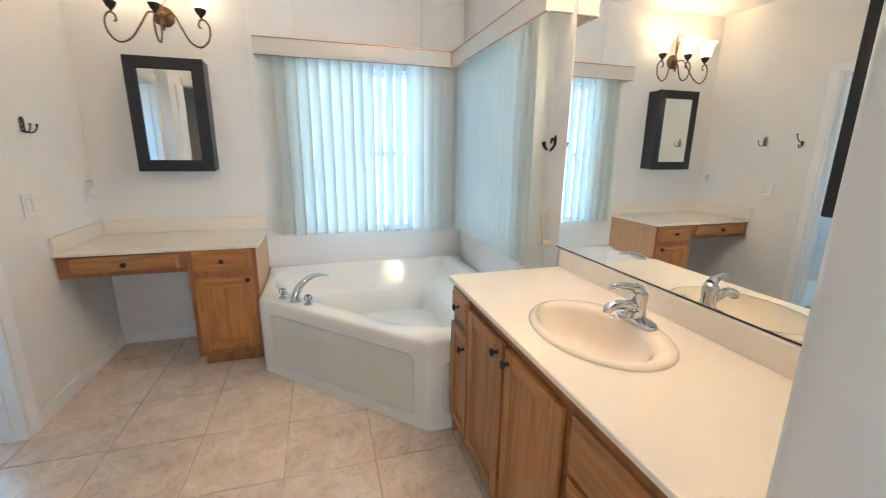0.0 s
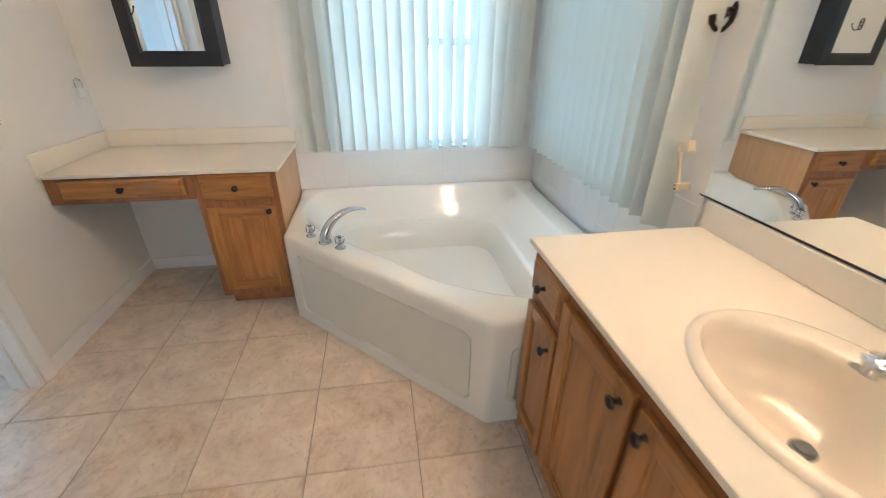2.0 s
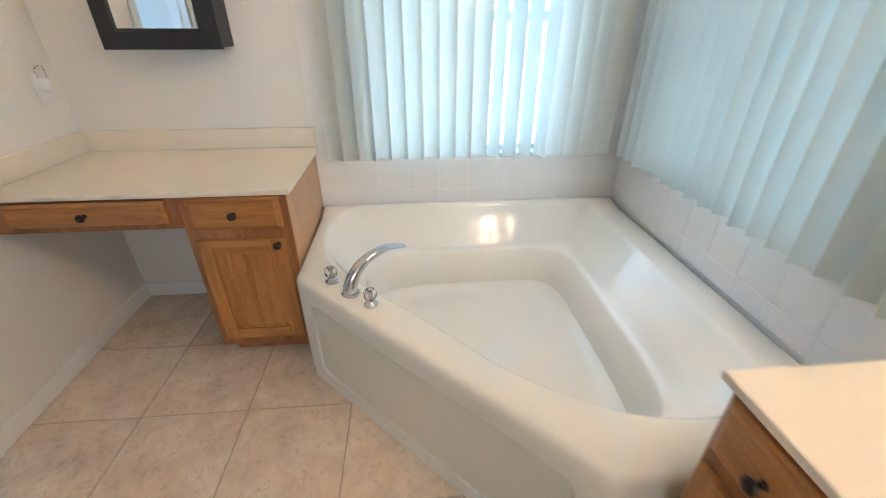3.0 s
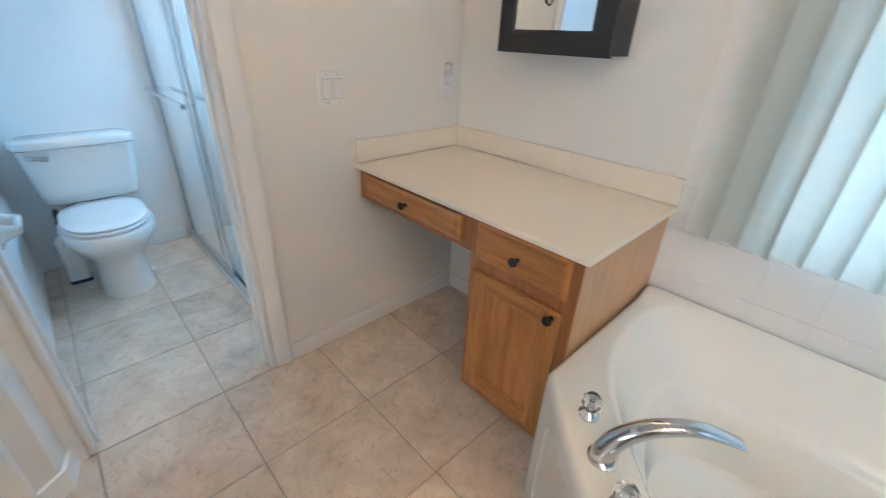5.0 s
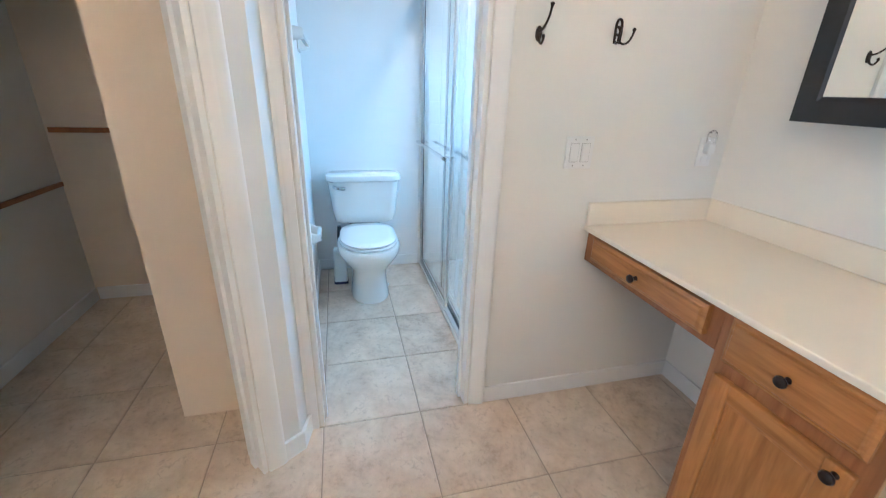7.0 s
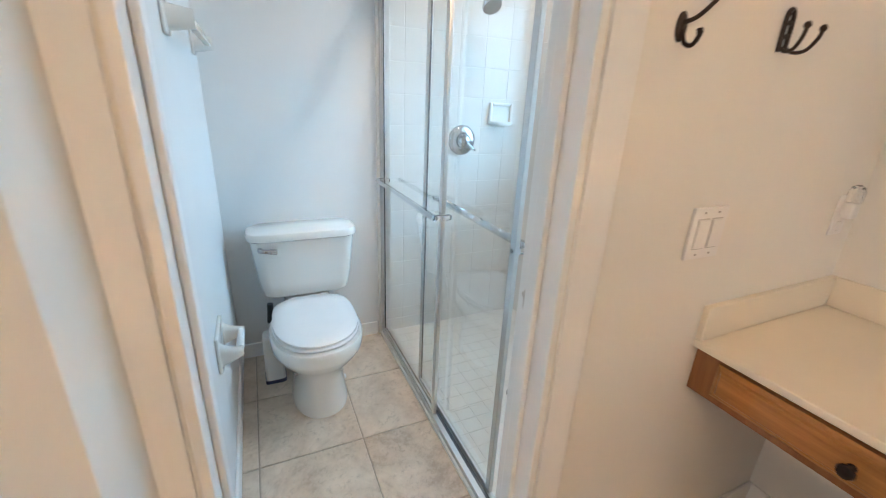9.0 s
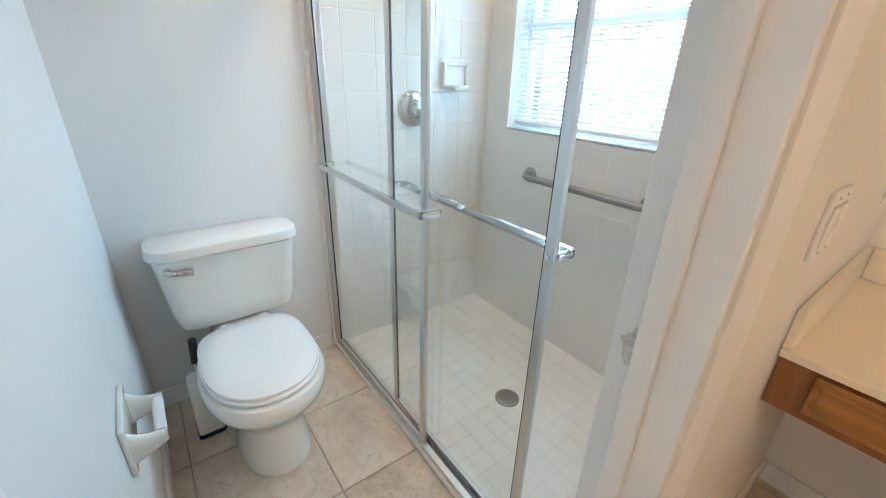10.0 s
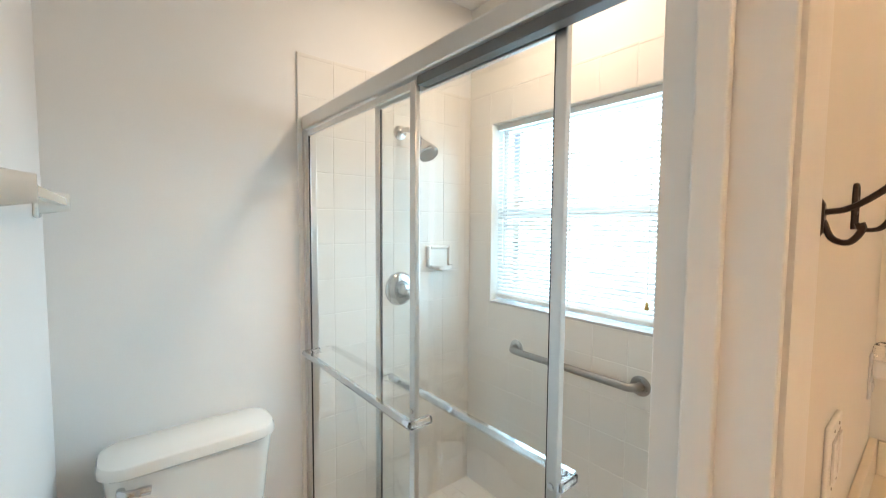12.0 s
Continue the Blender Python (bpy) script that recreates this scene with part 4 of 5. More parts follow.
prof = [(0, 0, SA, SB, 0.001), (0, 0, SA - 0.001, SB - 0.001, 0.005), (0, 0, SA - 0.007, SB - 0.007, 0.011), (0, 0, SA - 0.018, SB - 0.018, 0.0145), (-0.008, 0, SA - 0.034, SB - 0.030, 0.0145), (-0.021, 0, 0.162, 0.230, 0.011),
        (-0.025, 0, 0.155, 0.222, 0.004), (-0.026, 0, 0.149, 0.215, -0.010), (-0.026, 0, 0.136, 0.198, -0.050), (-0.024, 0, 0.110, 0.162, -0.088), (-0.016, 0, 0.075, 0.112, -0.111), (-0.008, 0, 0.035, 0.045, -0.121), (-0.006, 0, 0.022, 0.022, -0.123)]
part("bowl", rings([ellipse(*p) for p in prof], False, True), CERAMIC, sink, "", True)
# the plug's dark reflection is put into its metal colour
part("drain", lathe([(0.0225, -0.1225), (0.0225, -0.119), (0.018, -0.117), (0.016, -0.112), (0.004, -0.110)], 20, at=pose(-0.006, 0, 0)), DARK_METAL_AND_SHADE, sink, "chrome drain plug, dark reflection put into its colour", True)
part("overflow", lathe([(0.012, 0), (0.012, 0.003), (0.005, 0.003)], 14, at=pose(0.105, 0.055, 0.0145)), CHROME, sink, "chrome plug of the rim hole", True)

fau = thing("basin_faucet", "chrome single-lever basin faucet on the basin rim", "faucet", place=SINK + Vector((0.158, 0.0, 0.0135)))
fau.scale = (1.02, 1.02, 1.02)
loop = []
for k in range(40):
    a = 2 * math.pi * k / 40
    r = (abs(math.cos(a) / 0.031) ** 3 + abs(math.sin(a) / 0.082) ** 3) ** (-1 / 3)
    loop.append((r * math.cos(a), r * math.sin(a)))
part("base", rings([[(x * s, y * s, z) for x, y in loop] for s, z in ((1, -0.002), (1, 0.006), (0.93, 0.014), (0.72, 0.019), (0.4, 0.024))]), CHROME, fau, "", True)
part("body", lathe([(0.030, 0.014), (0.026, 0.03), (0.0245, 0.06), (0.027, 0.085), (0.026, 0.100), (0.015, 0.112), (0.004, 0.115)], 24), CHROME, fau, "", True)
part("spout", tube(smooth_path([(0.0, 0, 0.045), (-0.04, 0, 0.062), (-0.085, 0, 0.068), (-0.118, 0, 0.058), (-0.124, 0, 0.044)], 6), [0.021] * 8 + [0.0165] * 12 + [0.013] * 5, 14), CHROME, fau, "", True)
part("lever", tube(smooth_path([(0.004, 0, 0.108), (-0.03, 0.004, 0.122), (-0.075, 0.010, 0.130), (-0.105, 0.014, 0.126)], 6), [0.017] * 5 + [0.012] * 7 + [0.009] * 7, 12), CHROME, fau, "", True)
part("lift_rod", tube([(0.026, 0, 0.016), (0.030, 0, 0.075)], 0.003, 8), CHROME, fau)

mir = thing("vanity_mirror", "large frameless mirror with worn dark edge over the vanity", "mirror", place=(EAST, 0, 0))
part("glass", box(-0.007, -0.002, ENTRY + 0.02, 4.095, VANITY_Z + 0.100, 2.16), MIRROR, mir)
part("bottom_channel", box(-0.009, -0.001, ENTRY + 0.02, 4.095, VANITY_Z + 0.094, VANITY_Z + 0.0995), MIRROR_EDGE, mir, "dark worn bottom edge")
part("side_edge", box(-0.0075, -0.001, 4.0952, 4.098, VANITY_Z + 0.100, 2.16), MIRROR_EDGE, mir, "dark worn side edge")
part("top_edge", box(-0.0075, -0.001, ENTRY + 0.02, 4.098, 2.1602, 2.163), MIRROR_EDGE, mir, "dark worn top edge")

# ---- closet fittings ----
rail = thing("closet_cleat", "brown wooden cleat along the closet wall", "closet rail", place=(-2.95, 2.52, 1.06))
part("board", box(0.0, 0.018, 0.0, 1.22, -0.014, 0.014, 0.002), OAK_DARK, rail)
rail = thing("closet_cleat", "brown wooden cleat along the closet side wall", "closet rail", place=(-2.95, 2.50, 0.76))
part("board", box(0.02, 1.4, 0.0, 0.018, -0.012, 0.012, 0.002), OAK_DARK, rail)
shelf = thing("closet_shelf", "white closet shelf with a hanging rod", "shelf", place=(-2.95, 2.52, 1.80))
part("board", box(0.0, 0.32, 0.0, 1.22, 0.0, 0.018, 0.002), TRIM, shelf)
part("rod", tube([(0.27, 0.0, -0.06), (0.27, 1.22, -0.06)], 0.014, 12), ALUMINIUM, shelf, "metal hanging rod", True)


# ---- toilet ----
def egg(cx, w, back, front, z, n=48, cy=0.0, p=2.3, square=0.0):
    """A rounded plan outline: half width w, reaching back and front of cx along x."""
    out = []
    for i in range(n):
        a = 2 * math.pi * i / n
        c, s = math.cos(a), math.sin(a)
        k = p + (square if c < 0 else 0.0)
        r = (abs(c) ** k + abs(s) ** k) ** (-1 / k)
        out.append((cx + r * c * (front if c > 0 else back), cy + r * s * w, z))
    return out


TOI = Vector((WC_WEST, 4.229, 0))
toi = thing("toilet", "white two-piece toilet with closed lid", "toilet", place=TOI)
toi.scale = (1.0, 1.03, 0.960)
bowl = [egg(0.40, 0.126, 0.20, 0.222, 0.0), egg(0.40, 0.124, 0.20, 0.220, 0.02), egg(0.395, 0.116, 0.19, 0.202, 0.08), egg(0.395, 0.112, 0.19, 0.195, 0.16), egg(0.405, 0.126, 0.20, 0.212, 0.225), egg(0.425, 0.160, 0.23, 0.240, 0.28),
        egg(0.440, 0.188, 0.26, 0.262, 0.330), egg(0.445, 0.196, 0.27, 0.270, 0.355), egg(0.445, 0.197, 0.27, 0.271, 0.396), egg(0.445, 0.190, 0.262, 0.264, 0.406)]
part("bowl", rings(bowl), PORCELAIN, toi, "", True)
part("deck", box(0.03, 0.25, -0.11, 0.11, 0.28, 0.43, 0.03, steps=4), PORCELAIN, toi, "", True)
part("seat", rings([egg(0.45, 0.178, 0.235, 0.238, 0.409, p=2.2), egg(0.45, 0.183, 0.24, 0.243, 0.414, p=2.2), egg(0.45, 0.183, 0.24, 0.243, 0.422, p=2.2), egg(0.45, 0.176, 0.235, 0.236, 0.427, p=2.2)]), SEAT_WHITE, toi, "", True)
part("lid", rings([egg(0.45, 0.172, 0.232, 0.232, 0.4285, p=2.2, square=1.6), egg(0.45, 0.178, 0.236, 0.238, 0.433, p=2.2, square=1.6), egg(0.45, 0.178, 0.236, 0.238, 0.441, p=2.2, square=1.6), egg(0.45, 0.166, 0.226, 0.226, 0.449, p=2.2, square=1.6), egg(0.45, 0.12, 0.17, 0.17, 0.4525, p=2.2, square=1.6)]), SEAT_WHITE, toi, "", True)
for dy in (-0.07, 0.07):
    part("hinge", box(0.200, 0.228, dy - 0.016, dy + 0.016, 0.4305, 0.445, 0.004), SEAT_WHITE, toi)


def rounded(x0, x1, y0, y1, z, r=0.04, k=6):
    out = []
    for cx, cy, a0 in ((x1 - r, y1 - r, 0), (x0 + r, y1 - r, 90), (x0 + r, y0 + r, 180), (x1 - r, y0 + r, 270)):
        out += [(cx + r * math.cos(radians(a0 + 90 * i / k)), cy + r * math.sin(radians(a0 + 90 * i / k)), z) for i in range(k + 1)]
    return out


tank = part("tank", rings([rounded(0.04, 0.188, -0.185, 0.185, 0.445, 0.055), rounded(0.03, 0.196, -0.200, 0.200, 0.455, 0.055), rounded(0.018, 0.205, -0.215, 0.215, 0.52, 0.055), rounded(0.012, 0.212, -0.238, 0.238, 0.755, 0.055)]), PORCELAIN, toi, "", True)
part("tank_lid", rings([rounded(0.008, 0.218, -0.243, 0.243, 0.7555, 0.075), rounded(0.004, 0.226, -0.252, 0.252, 0.764, 0.075), rounded(0.004, 0.226, -0.252, 0.252, 0.786, 0.075), rounded(0.008, 0.221, -0.247, 0.247, 0.798, 0.075), rounded(0.02, 0.208, -0.234, 0.234, 0.804, 0.075)]), PORCELAIN, toi, "", True)
part("flush_lever", tube(smooth_path([(0.209, -0.195, 0.725), (0.232, -0.192, 0.725), (0.236, -0.160, 0.720), (0.234, -0.125, 0.714)], 5), [0.012] * 5 + [0.011] * 6 + [0.014] * 5, 10), CHROME, tank, "chrome flush lever", True)
part("bolt_cap", lathe([(0.014, 0.0), (0.013, 0.012), (0.006, 0.018)], 14, at=pose(0.36, 0.125, 0)), SEAT_WHITE, toi)

brush = thing("toilet_brush", "white toilet brush holder with black handle and navy base", "toilet brush", place=(WC_WEST + 0.24, 4.035, 0))
part("foot", rings([rounded(-0.05, 0.05, -0.05, 0.05, 0.0, 0.015), rounded(-0.05, 0.05, -0.05, 0.05, 0.018, 0.015)]), NAVY, brush, "navy base")
part("holder", rings([rounded(-0.047, 0.047, -0.047, 0.047, 0.0185, 0.015), rounded(-0.042, 0.042, -0.042, 0.042, 0.25, 0.015), rounded(-0.036, 0.036, -0.036, 0.036, 0.262, 0.015)]), PLASTIC, brush)
part("handle", tube([(0, 0, 0.262), (0.004, 0.004, 0.33)], 0.008, 10), PLASTIC, brush)
part("grip", tube([(0.004, 0.004, 0.33), (0.008, 0.010, 0.43)], [0.016, 0.014], 12), BLACK_RUBBER, brush, "black grip")

# ---- paper holder and towel bar on the side wall ----
tp = thing("toilet_paper_holder", "cream ceramic toilet paper holder, empty, with a white roller", "paper holder", place=(-2.405, WC_SOUTH, 0.560))
part("plate", box(-0.090, 0.090, 0, 0.013, -0.067, 0.067, 0.0045, steps=3), PORCELAIN, tp, "", True)
for s in (-1, 1):
    loops = []
    for f in range(9):
        t = f / 8
        hw, hz = 0.015 - 0.005 * t, 0.050 - 0.033 * t ** 0.6
        cx, cz, y = s * (0.074 - 0.006 * t), -0.012 * math.sin(t * 2) + 0.012 * t, 0.012 + 0.070 * t
        loops.append([(cx + hw * math.cos(k * math.pi / 8), y, cz + hz * math.sin(k * math.pi / 8)) for k in range(16)])
    part("arm", rings(loops), PORCELAIN, tp, "", True)
part("roller", tube([(-0.060, 0.070, 0.004), (0.060, 0.070, 0.004)], 0.013, 16), PLASTIC, tp, "white plastic roller", True)
bar = thing("towel_bar", "cream ceramic towel bar on the side wall", "towel bar", place=(-2.70, WC_SOUTH, 1.56))
for x in (-0.31, 0.31):
    post = part("post", box(x - 0.034, x + 0.034, 0, 0.012, -0.045, 0.045, 0.006, steps=3), PORCELAIN, bar, "", True)
    loops = [[(x + (0.026 - 0.004 * f) * math.cos(k * math.pi / 8), 0.012 + 0.062 * f / 5, (0.034 - 0.010 * f / 5) * math.sin(k * math.pi / 8)) for k in range(16)] for f in range(6)]
    part("knuckle", rings(loops), PORCELAIN, post, "", True)
part("rail", tube([(-0.31, 0.058, 0), (0.31, 0.058, 0)], 0.0135, 4, square=True), CERAMIC, bar)

# ---- shower ----
SH_S, SH_X0, SH_X1 = 4.668, WC_WEST, WEST - 0.115
pan = thing("shower_pan", "white shower floor with square non-slip pattern", "shower floor")
bm = box(SH_X0, SH_X1, SH_S + 0.03, NORTH, -0.004, 0.008)
part("pan", bm, PAN, pan)
bm = bmesh.new()
s = 0.079
for i in range(int((SH_X1 - SH_X0) / s)):
    for j in range(int((NORTH - SH_S - 0.06) / s)):
        a, b = SH_X0 + 0.012 + i * s, SH_S + 0.045 + j * s
        if (a + s / 2 + 2.35) ** 2 + (b + s / 2 - 5.135) ** 2 > 0.06 ** 2:
            box(a, a + s - 0.0035, b, b + s - 0.0035, 0.008, 0.0095, bm=bm)
grid = part("pattern", bm, PAN, pan)
grid["kind"] = "stuff"
dr = thing("shower_drain", "round steel shower drain grate", "drain", place=(-2.35, 5.135, 0.0085))
part("flange", lathe([(0.054, 0), (0.054, 0.005), (0.048, 0.006)], 28), STEEL, dr, "", True)
for r, n in ((0.012, 4), (0.026, 8), (0.039, 14)):
    for k in range(n):
        a = 2 * math.pi * k / n
        part("hole", lathe([(0.0042, 0.0062), (0.0042, 0.0068)], 8, at=pose(r * math.cos(a), r * math.sin(a), 0)), BLACK_RUBBER, dr)
curb = thing("shower_curb", "low white shower curb under the door track", "curb")
part("curb", box(SH_X0 + 0.012, SH_X1, SH_S - 0.012, SH_S + 0.06, 0, 0.018, 0.003), PAN, curb)

# sliding doors
enc = thing("shower_enclosure", "sliding glass shower door with aluminium frame and towel bars", "shower door", place=(0, SH_S, 0))
part("bottom_track", box(SH_X0 + 0.03, SH_X1, -0.004, 0.052, 0.018, 0.042, 0.002), ALUMINIUM, enc)
# dark strip laid on the track for the shade in its groove
part("track_shade", box(SH_X0 + 0.04, SH_X1 - 0.03, 0.0185, 0.0315, 0.042, 0.0432), DARK_METAL_AND_SHADE, enc, "dark strip for the shade in the track groove")
part("header", box(SH_X0 + 0.012, SH_X1, -0.008, 0.056, 1.893, 1.952, 0.008), ALUMINIUM, enc)
part("track_channel", box(-2.33, SH_X1 - 0.03, 0.0, 0.030, 1.868, 1.8925, 0.001), DARK_METAL_AND_SHADE, enc, "dark inner track")
part("wall_post", box(SH_X0 + 0.010, SH_X0 + 0.036, -0.004, 0.052, 0.042, 1.893, 0.002), ALUMINIUM, enc)
part("wall_post", box(SH_X1 - 0.026, SH_X1, -0.004, 0.052, 0.042, 1.893, 0.002), ALUMINIUM, enc)


def sliding_panel(x0, x1, y, bar_y, bx0, bx1):
    p = part("sliding_door", box(x0 + 0.024, x1 - 0.024, y + 0.005, y + 0.010, 0.05, 1.88), GLASS, enc, "clear glass sliding panel")
    p.visible_shadow = False
    for a, b in ((x0, x0 + 0.026), (x1 - 0.026, x1)):
        part("stile", box(a, b, y - 0.001, y + 0.016, 0.048, 1.885, 0.003), ALUMINIUM, p)
        part("gasket", box(b if a == x0 else a - 0.004, b + 0.004 if a == x0 else a, y + 0.003, y + 0.012, 0.06, 1.87), BLACK_RUBBER, p)
    part("top_rail", box(x0 + 0.026, x1 - 0.026, y, y + 0.015, 1.865, 1.885, 0.002), ALUMINIUM, p)
    part("bottom_rail", box(x0 + 0.026, x1 - 0.026, y, y + 0.015, 0.046, 0.064, 0.002), ALUMINIUM, p)
    part("towel_rail", tube([(bx0, bar_y, 0.990), (bx1, bar_y, 0.990)], 0.0125, 6), CHROME, p)
    for x, s in ((bx0, 1), (bx1, -1)):
        part("rail_bracket", box(x - 0.009, x + 0.009, min(bar_y - 0.004, y), max(bar_y + 0.004, y + 0.01), 0.980, 1.000, 0.004), CRYSTAL, p, "clear acrylic bracket")
    part("screw", lathe([(0.0075, 0), (0.007, 0.003), (0.004, 0.003)], 12, at=pose(x1 - 0.013, y - 0.001, 0.985, 90, 0, 0)), CHROME, p)


sliding_panel(SH_X0 + 0.038, -2.335, 0.000, -0.055, -3.02, -2.275)
sliding_panel(-2.605, -1.897, 0.034, 0.088, -2.595, -1.894)

# shower fittings
val = thing("shower_valve", "round chrome shower valve with lever", "shower valve", place=(WC_WEST + 0.010, 5.155, 1.18))
part("escutcheon", lathe([(0.085, 0), (0.085, 0.005), (0.081, 0.012), (0.070, 0.019), (0.055, 0.024), (0.035, 0.026)], 32, at=pose(0, 0, 0, 0, 90, 0)), CHROME, val, "", True)
# dark ring added in place of the chrome's dark reflections round the hub
part("hub_reflection", lathe([(0.036, 0.0258), (0.041, 0.0268), (0.044, 0.0258)], 28, at=pose(0, 0, 0, 0, 90, 0)), DARK_METAL_AND_SHADE, val, "dark ring for the chrome's reflection round the hub")
part("hub", lathe([(0.034, 0.024), (0.030, 0.040), (0.026, 0.055), (0.012, 0.060)], 24, at=pose(0, 0, 0, 0, 90, 0)), CHROME, val, "", True)
part("lever", tube(smooth_path([(0.045, 0.0, 0.0), (0.055, 0.022, -0.022), (0.058, 0.046, -0.042), (0.054, 0.060, -0.050)], 5), [0.011] * 8 + [0.009] * 8, 10), CHROME, val, "", True)
hd = thing("wall_shower", "chrome shower head on a short arm", "shower head", place=(WC_WEST + 0.010, 5.155, 1.955))
hd.scale = (1.2, 1.2, 1.2)
part("flange", lathe([(0.030, 0), (0.028, 0.006), (0.012, 0.010)], 24, at=pose(0, 0, 0, 0, 90, 0)), CHROME, hd, "", True)
part("arm", tube(smooth_path([(0.004, 0, 0), (0.06, 0, 0.004), (0.11, 0.012, -0.03), (0.13, 0.02, -0.055)], 6), 0.0095, 10), CHROME, hd, "", True)
part("head", lathe([(0.012, 0.0), (0.016, -0.014), (0.022, -0.022), (0.036, -0.05), (0.041, -0.066), (0.038, -0.072), (0.01, -0.072)], 24, at=pose(0.13, 0.02, -0.05, 0, -35, 0)), CHROME, hd, "", True)
soap = thing("soap_dish", "cream ceramic soap dish set in the tiles", "soap dish", place=(WC_WEST + 0.010, 5.395, 1.33))
part("back", box(0.0, 0.010, -0.078, 0.078, -0.052, 0.062, 0.005, steps=3), PORCELAIN, soap, "", True)
for y0, y1, z0, z1 in ((-0.078, -0.060, -0.052, 0.062), (0.060, 0.078, -0.052, 0.062), (-0.060, 0.060, 0.044, 0.062)):
    part("rim", box(0.008, 0.026, y0, y1, z0, z1, 0.006, steps=3), PORCELAIN, soap, "", True)
part("tray", rings([[(x, y * k, z) for x, y, z in ((0.008, -0.076, z0), (0.045, -0.07, z0), (0.068, -0.045, z0), (0.074, 0, z0), (0.068, 0.045, z0), (0.045, 0.07, z0), (0.008, 0.076, z0))] for k, z0 in ((0.8, -0.060), (1, -0.048), (1, -0.040), (0.92, -0.040), (0.8, -0.048))]), PORCELAIN, soap, "", True)
grab = thing("grab_bar", "satin steel grab bar on the shower wall", "grab bar", place=(-2.475, NORTH - 0.010, 0.878))
part("bar", tube(smooth_path([(-0.315, 0, 0), (-0.314, -0.03, 0), (-0.295, -0.052, 0), (-0.25, -0.056, 0), (0, -0.056, 0), (0.25, -0.056, 0), (0.295, -0.052, 0), (0.314, -0.03, 0), (0.315, 0, 0)], 5), 0.0165, 14), STEEL, grab, "", True)
for x in (-0.315, 0.315):
    fl = part("flange", lathe([(0.040, 0), (0.040, 0.004), (0.034, 0.007), (0.018, 0.008)], 24, at=pose(x, 0, 0, 90, 0, 0)), STEEL, grab, "", True)
    for a in (90, 210, 330):
        part("screw", lathe([(0.004, 0.006), (0.003, 0.008)], 8, at=pose(x + 0.028 * math.cos(radians(a)), 0, 0.028 * math.sin(radians(a)), 90, 0, 0)), CHROME, fl)
can = thing("ceiling_light", "white round flush ceiling light over the shower", "ceiling light", place=(-2.40, 5.20, CEIL))
part("trim_ring", lathe([(0.140, -0.004), (0.140, -0.024), (0.165, -0.022), (0.175, -0.002)], 32), PLASTIC, can, "", True)
plate = thing("strike_plate", "worn white strike plate recess on the door jamb", "strike plate", place=(WEST - 0.086, DOOR_B - JL - 0.0008, 0.988))
chip = [((0.016 + 0.0035 * math.sin(5 * a) + 0.002 * math.sin(11 * a + 1)) * math.cos(a), (0.030 + 0.004 * math.sin(4 * a + 2) + 0.002 * math.sin(9 * a)) * math.sin(a)) for a in (2 * math.pi * k / 40 for k in range(40))]
part("plate", rings([[(x * s, y, z * s) for x, z in chip] for s, y in ((1.0, 0.0), (0.98, -0.0012), (0.86, -0.0014), (0.80, -0.0004), (0.4, -0.0006))]), CHIPPED, plate, "chipped paint")


# ---- tiles on walls ----
T6, TG = 0.157, 0.0018


def tile_mesh(w, h, d=0.007):
    """A tile in the local x-z plane with a soft rim, its face at -y."""
    bm = rings([[(a, y, b) for a, b in ((i, i), (w - i, i), (w - i, h - i), (i, h - i))] for i, y in ((0, 0), (0, -d + 0.001), (0.0018, -d))], False)
    return mesh("tile", bm, WALL_TILE)


TILE_CACHE = {}


def tile_field(name, label, origin, turn, length, height, z0, gaps=(), from_top=False):
    """Rows of square tiles over a wall from its origin, cut where they end or meet a gap (x0, x1, z0, z1)."""
    top = tagged(new(name), label, "wall tiles", kind="structure")
    top.location = origin
    top.rotation_euler = (0, 0, radians(turn))
    bm = bmesh.new()
    us = sorted({0, length, *(g[k] for g in gaps for k in (0, 1))})
    zs = sorted({z0, z0 + height, *(g[k] for g in gaps for k in (2, 3))})
    for a, b in zip(us, us[1:]):
        for c, d in zip(zs, zs[1:]):
            if not any(g[0] <= (a + b) / 2 <= g[1] and g[2] <= (c + d) / 2 <= g[3] for g in gaps):
                box(a, b, -0.0085, -0.0005, c, d, bm=bm)
    part("grout", bm, TILE_GROUT, top)
    nx = math.ceil(length / T6)
    rows, z = [], z0
    if from_top:
        z = z0 + height
        while z > z0 + 0.012:
            rows.append((max(z0, z - T6), z))
            z -= T6
    else:
        while z < z0 + height - 0.012:
            rows.append((z, min(z + T6, z0 + height)))
            z += T6
    for i in range(nx):
        a, b = i * T6, min((i + 1) * T6, length)
        for c, d in rows:
            pieces = [(a, b, c, d)]
            for g in gaps:
                rest = []
                for p in pieces:
                    if p[1] <= g[0] or p[0] >= g[1] or p[3] <= g[2] or p[2] >= g[3]:
                        rest.append(p)
                        continue
                    if p[0] < g[0]:
                        rest.append((p[0], g[0], p[2], p[3]))
                    if p[1] > g[1]:
                        rest.append((g[1], p[1], p[2], p[3]))
                    m0, m1 = max(p[0], g[0]), min(p[1], g[1])
                    if p[2] < g[2]:
                        rest.append((m0, m1, p[2], g[2]))
                    if p[3] > g[3]:
                        rest.append((m0, m1, g[3], p[3]))
                pieces = rest
            for p in pieces:
                w, h = round(p[1] - p[0] - TG, 4), round(p[3] - p[2] - TG, 4)
                if w < 0.006 or h < 0.006:
                    continue
                key = (w, h)
                if key not in TILE_CACHE:
                    TILE_CACHE[key] = tile_mesh(w, h)
                ob = new("tile", TILE_CACHE[key])
                ob.parent = top
                ob.location = (p[0] + TG / 2, -0.003, p[2] + TG / 2)


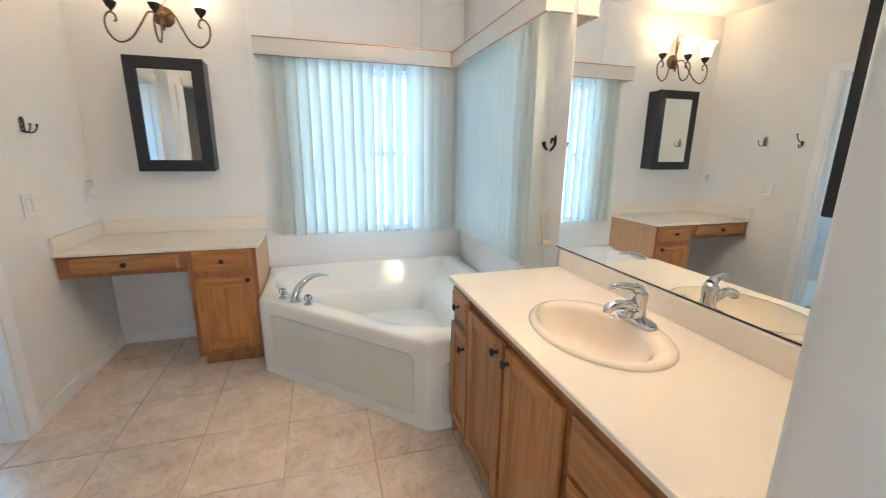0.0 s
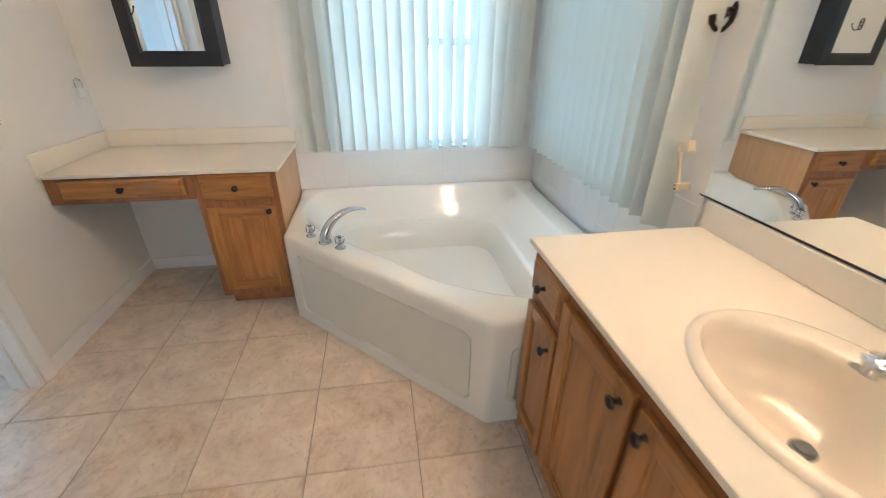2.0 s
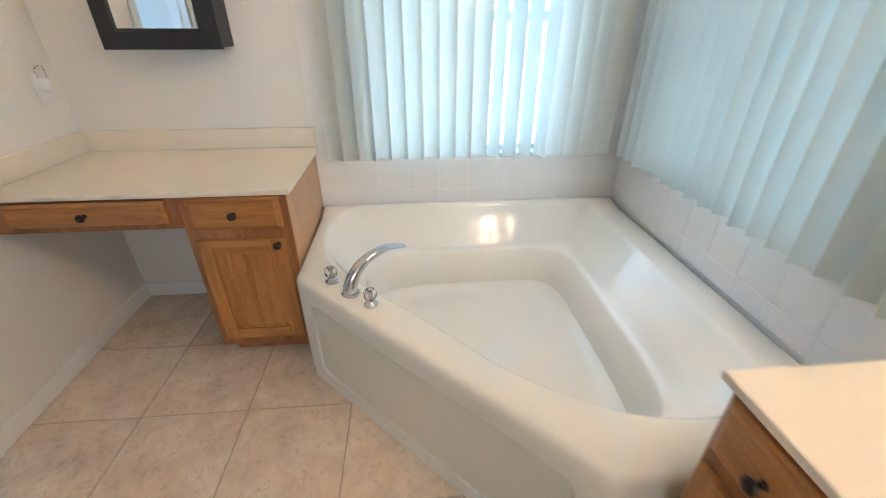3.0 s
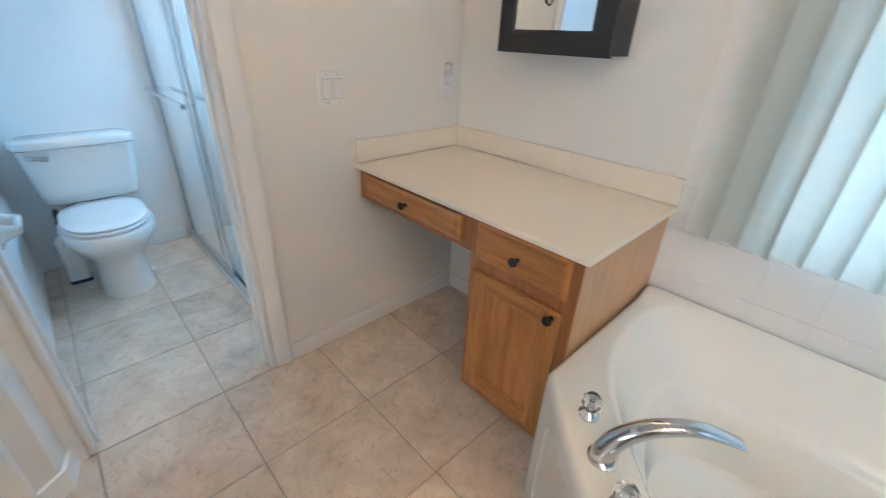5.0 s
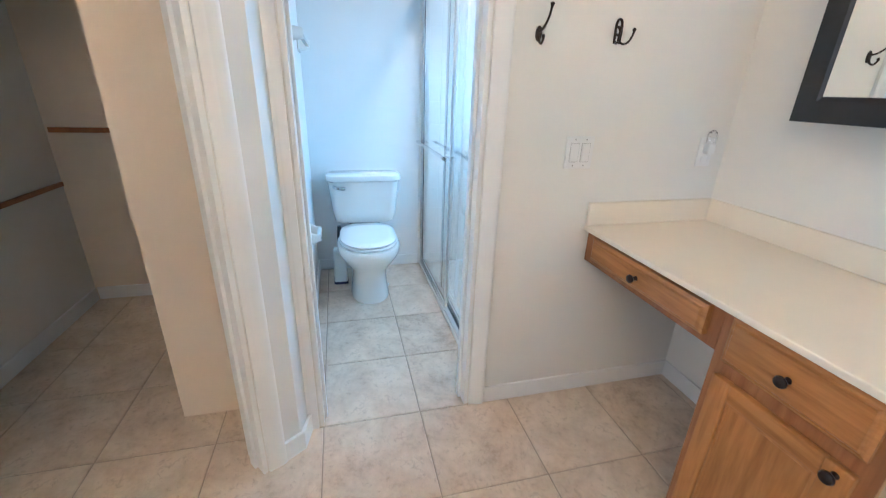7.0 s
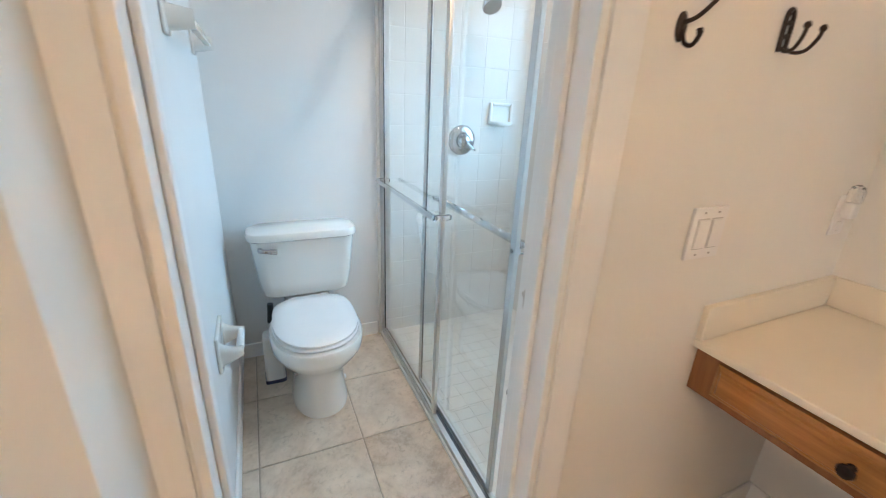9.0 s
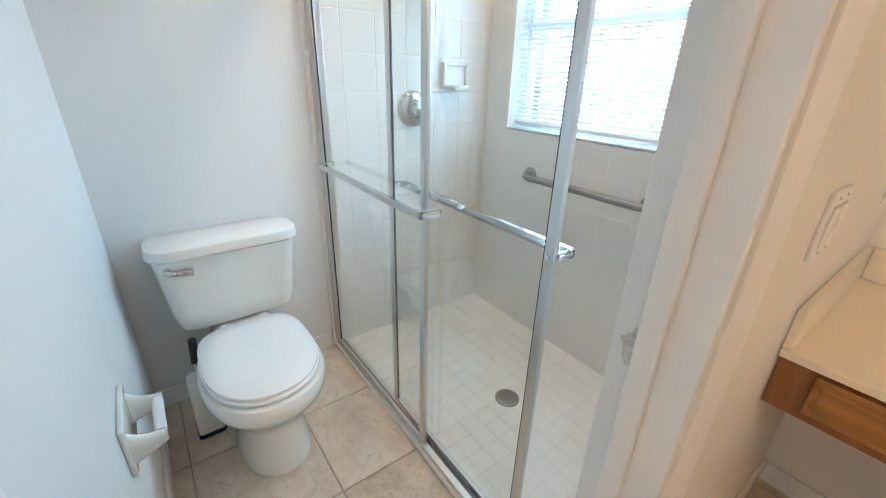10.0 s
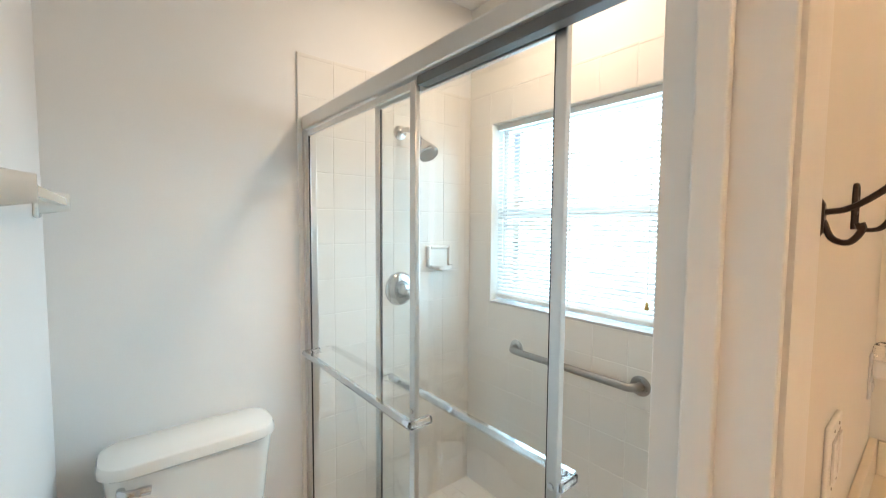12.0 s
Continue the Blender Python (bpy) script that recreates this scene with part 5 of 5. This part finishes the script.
tile_field("tub_tiles_north", "cream square wall tiles behind the tub", (-0.495, NORTH, 0), 0, EAST + 0.495, 0.915 - 0.517, 0.517, [(WIN_TUB[0] + 0.495, WIN_TUB[1] + 0.495, WIN_TUB[2], 3)], True)
tile_field("tub_tiles_east", "cream square wall tiles beside the tub", (EAST, NORTH - 0.012, 0), -90, NORTH - 0.012 - 4.075, 0.915 - 0.517, 0.517, [(NORTH - 0.012 - WIN_EAST[1], NORTH - 0.012 - WIN_EAST[0], WIN_EAST[2], 3)], True)
tile_field("shower_tiles_west", "cream square wall tiles in the shower", (WC_WEST, 4.648, 0), 90, NORTH - 4.648, 2.215, 0.0)
tile_field("shower_tiles_north", "cream square wall tiles round the shower window", (WC_WEST + 0.012, NORTH, 0), 0, SH_X1 - WC_WEST - 0.012, 2.215, 0.0,
           [(WIN_SHOWER[0] - WC_WEST - 0.012, WIN_SHOWER[1] - WC_WEST - 0.012, WIN_SHOWER[2], WIN_SHOWER[3])])
tile_field("shower_tiles_east", "cream square wall tiles in the shower", (SH_X1, NORTH - 0.012, 0), -90, NORTH - 0.012 - SH_S, 2.215, 0.0)

# ---- floor tiles ----
FG = 0.0045
FLOOR_CACHE = {}


def floor_tile(w, h):
    """A floor tile centred on its middle, with a soft rim."""
    if (w, h) not in FLOOR_CACHE:
        a, b = w / 2, h / 2
        bm = rings([[(x, y, z) for x, y in ((i - a, i - b), (a - i, i - b), (a - i, b - i), (i - a, b - i))] for i, z in ((0, -0.006), (0, -0.002), (0.003, 0.0))], False)
        FLOOR_CACHE[(w, h)] = mesh("tile", bm, FLOOR_TILE)
    return FLOOR_CACHE[(w, h)]


for i in range(-4, 7):
    for j in range(-9, 4):
        x, y = TILE_X + i * TILE, TILE_Y + j * TILE
        if x + TILE < WC_WEST or x > EAST or y > NORTH or (x > 0.6 and y > ENTRY + 0.1) or (x > -0.4 and y > 5.1) or (x < -1.7 and y > 4.75) or (x < -1.7 and y < 2.1):
            continue
        xa, xb, ya, yb = max(x, WC_WEST - 0.02), min(x + TILE, EAST + 0.02), max(y, 0.18), min(y + TILE, NORTH + 0.02)
        if xb - xa < 0.03 or yb - ya < 0.03:
            continue
        w, h = round(xb - xa - FG, 4), round(yb - ya - FG, 4)
        ob = new("tile", floor_tile(w, h))
        ob.parent = floor
        k = random.randrange(4) if abs(w - h) < 1e-4 else 2 * random.randrange(2)
        ob.matrix_local = pose((xa + xb) / 2, (ya + yb) / 2, 0, 0, 0, 90 * k)
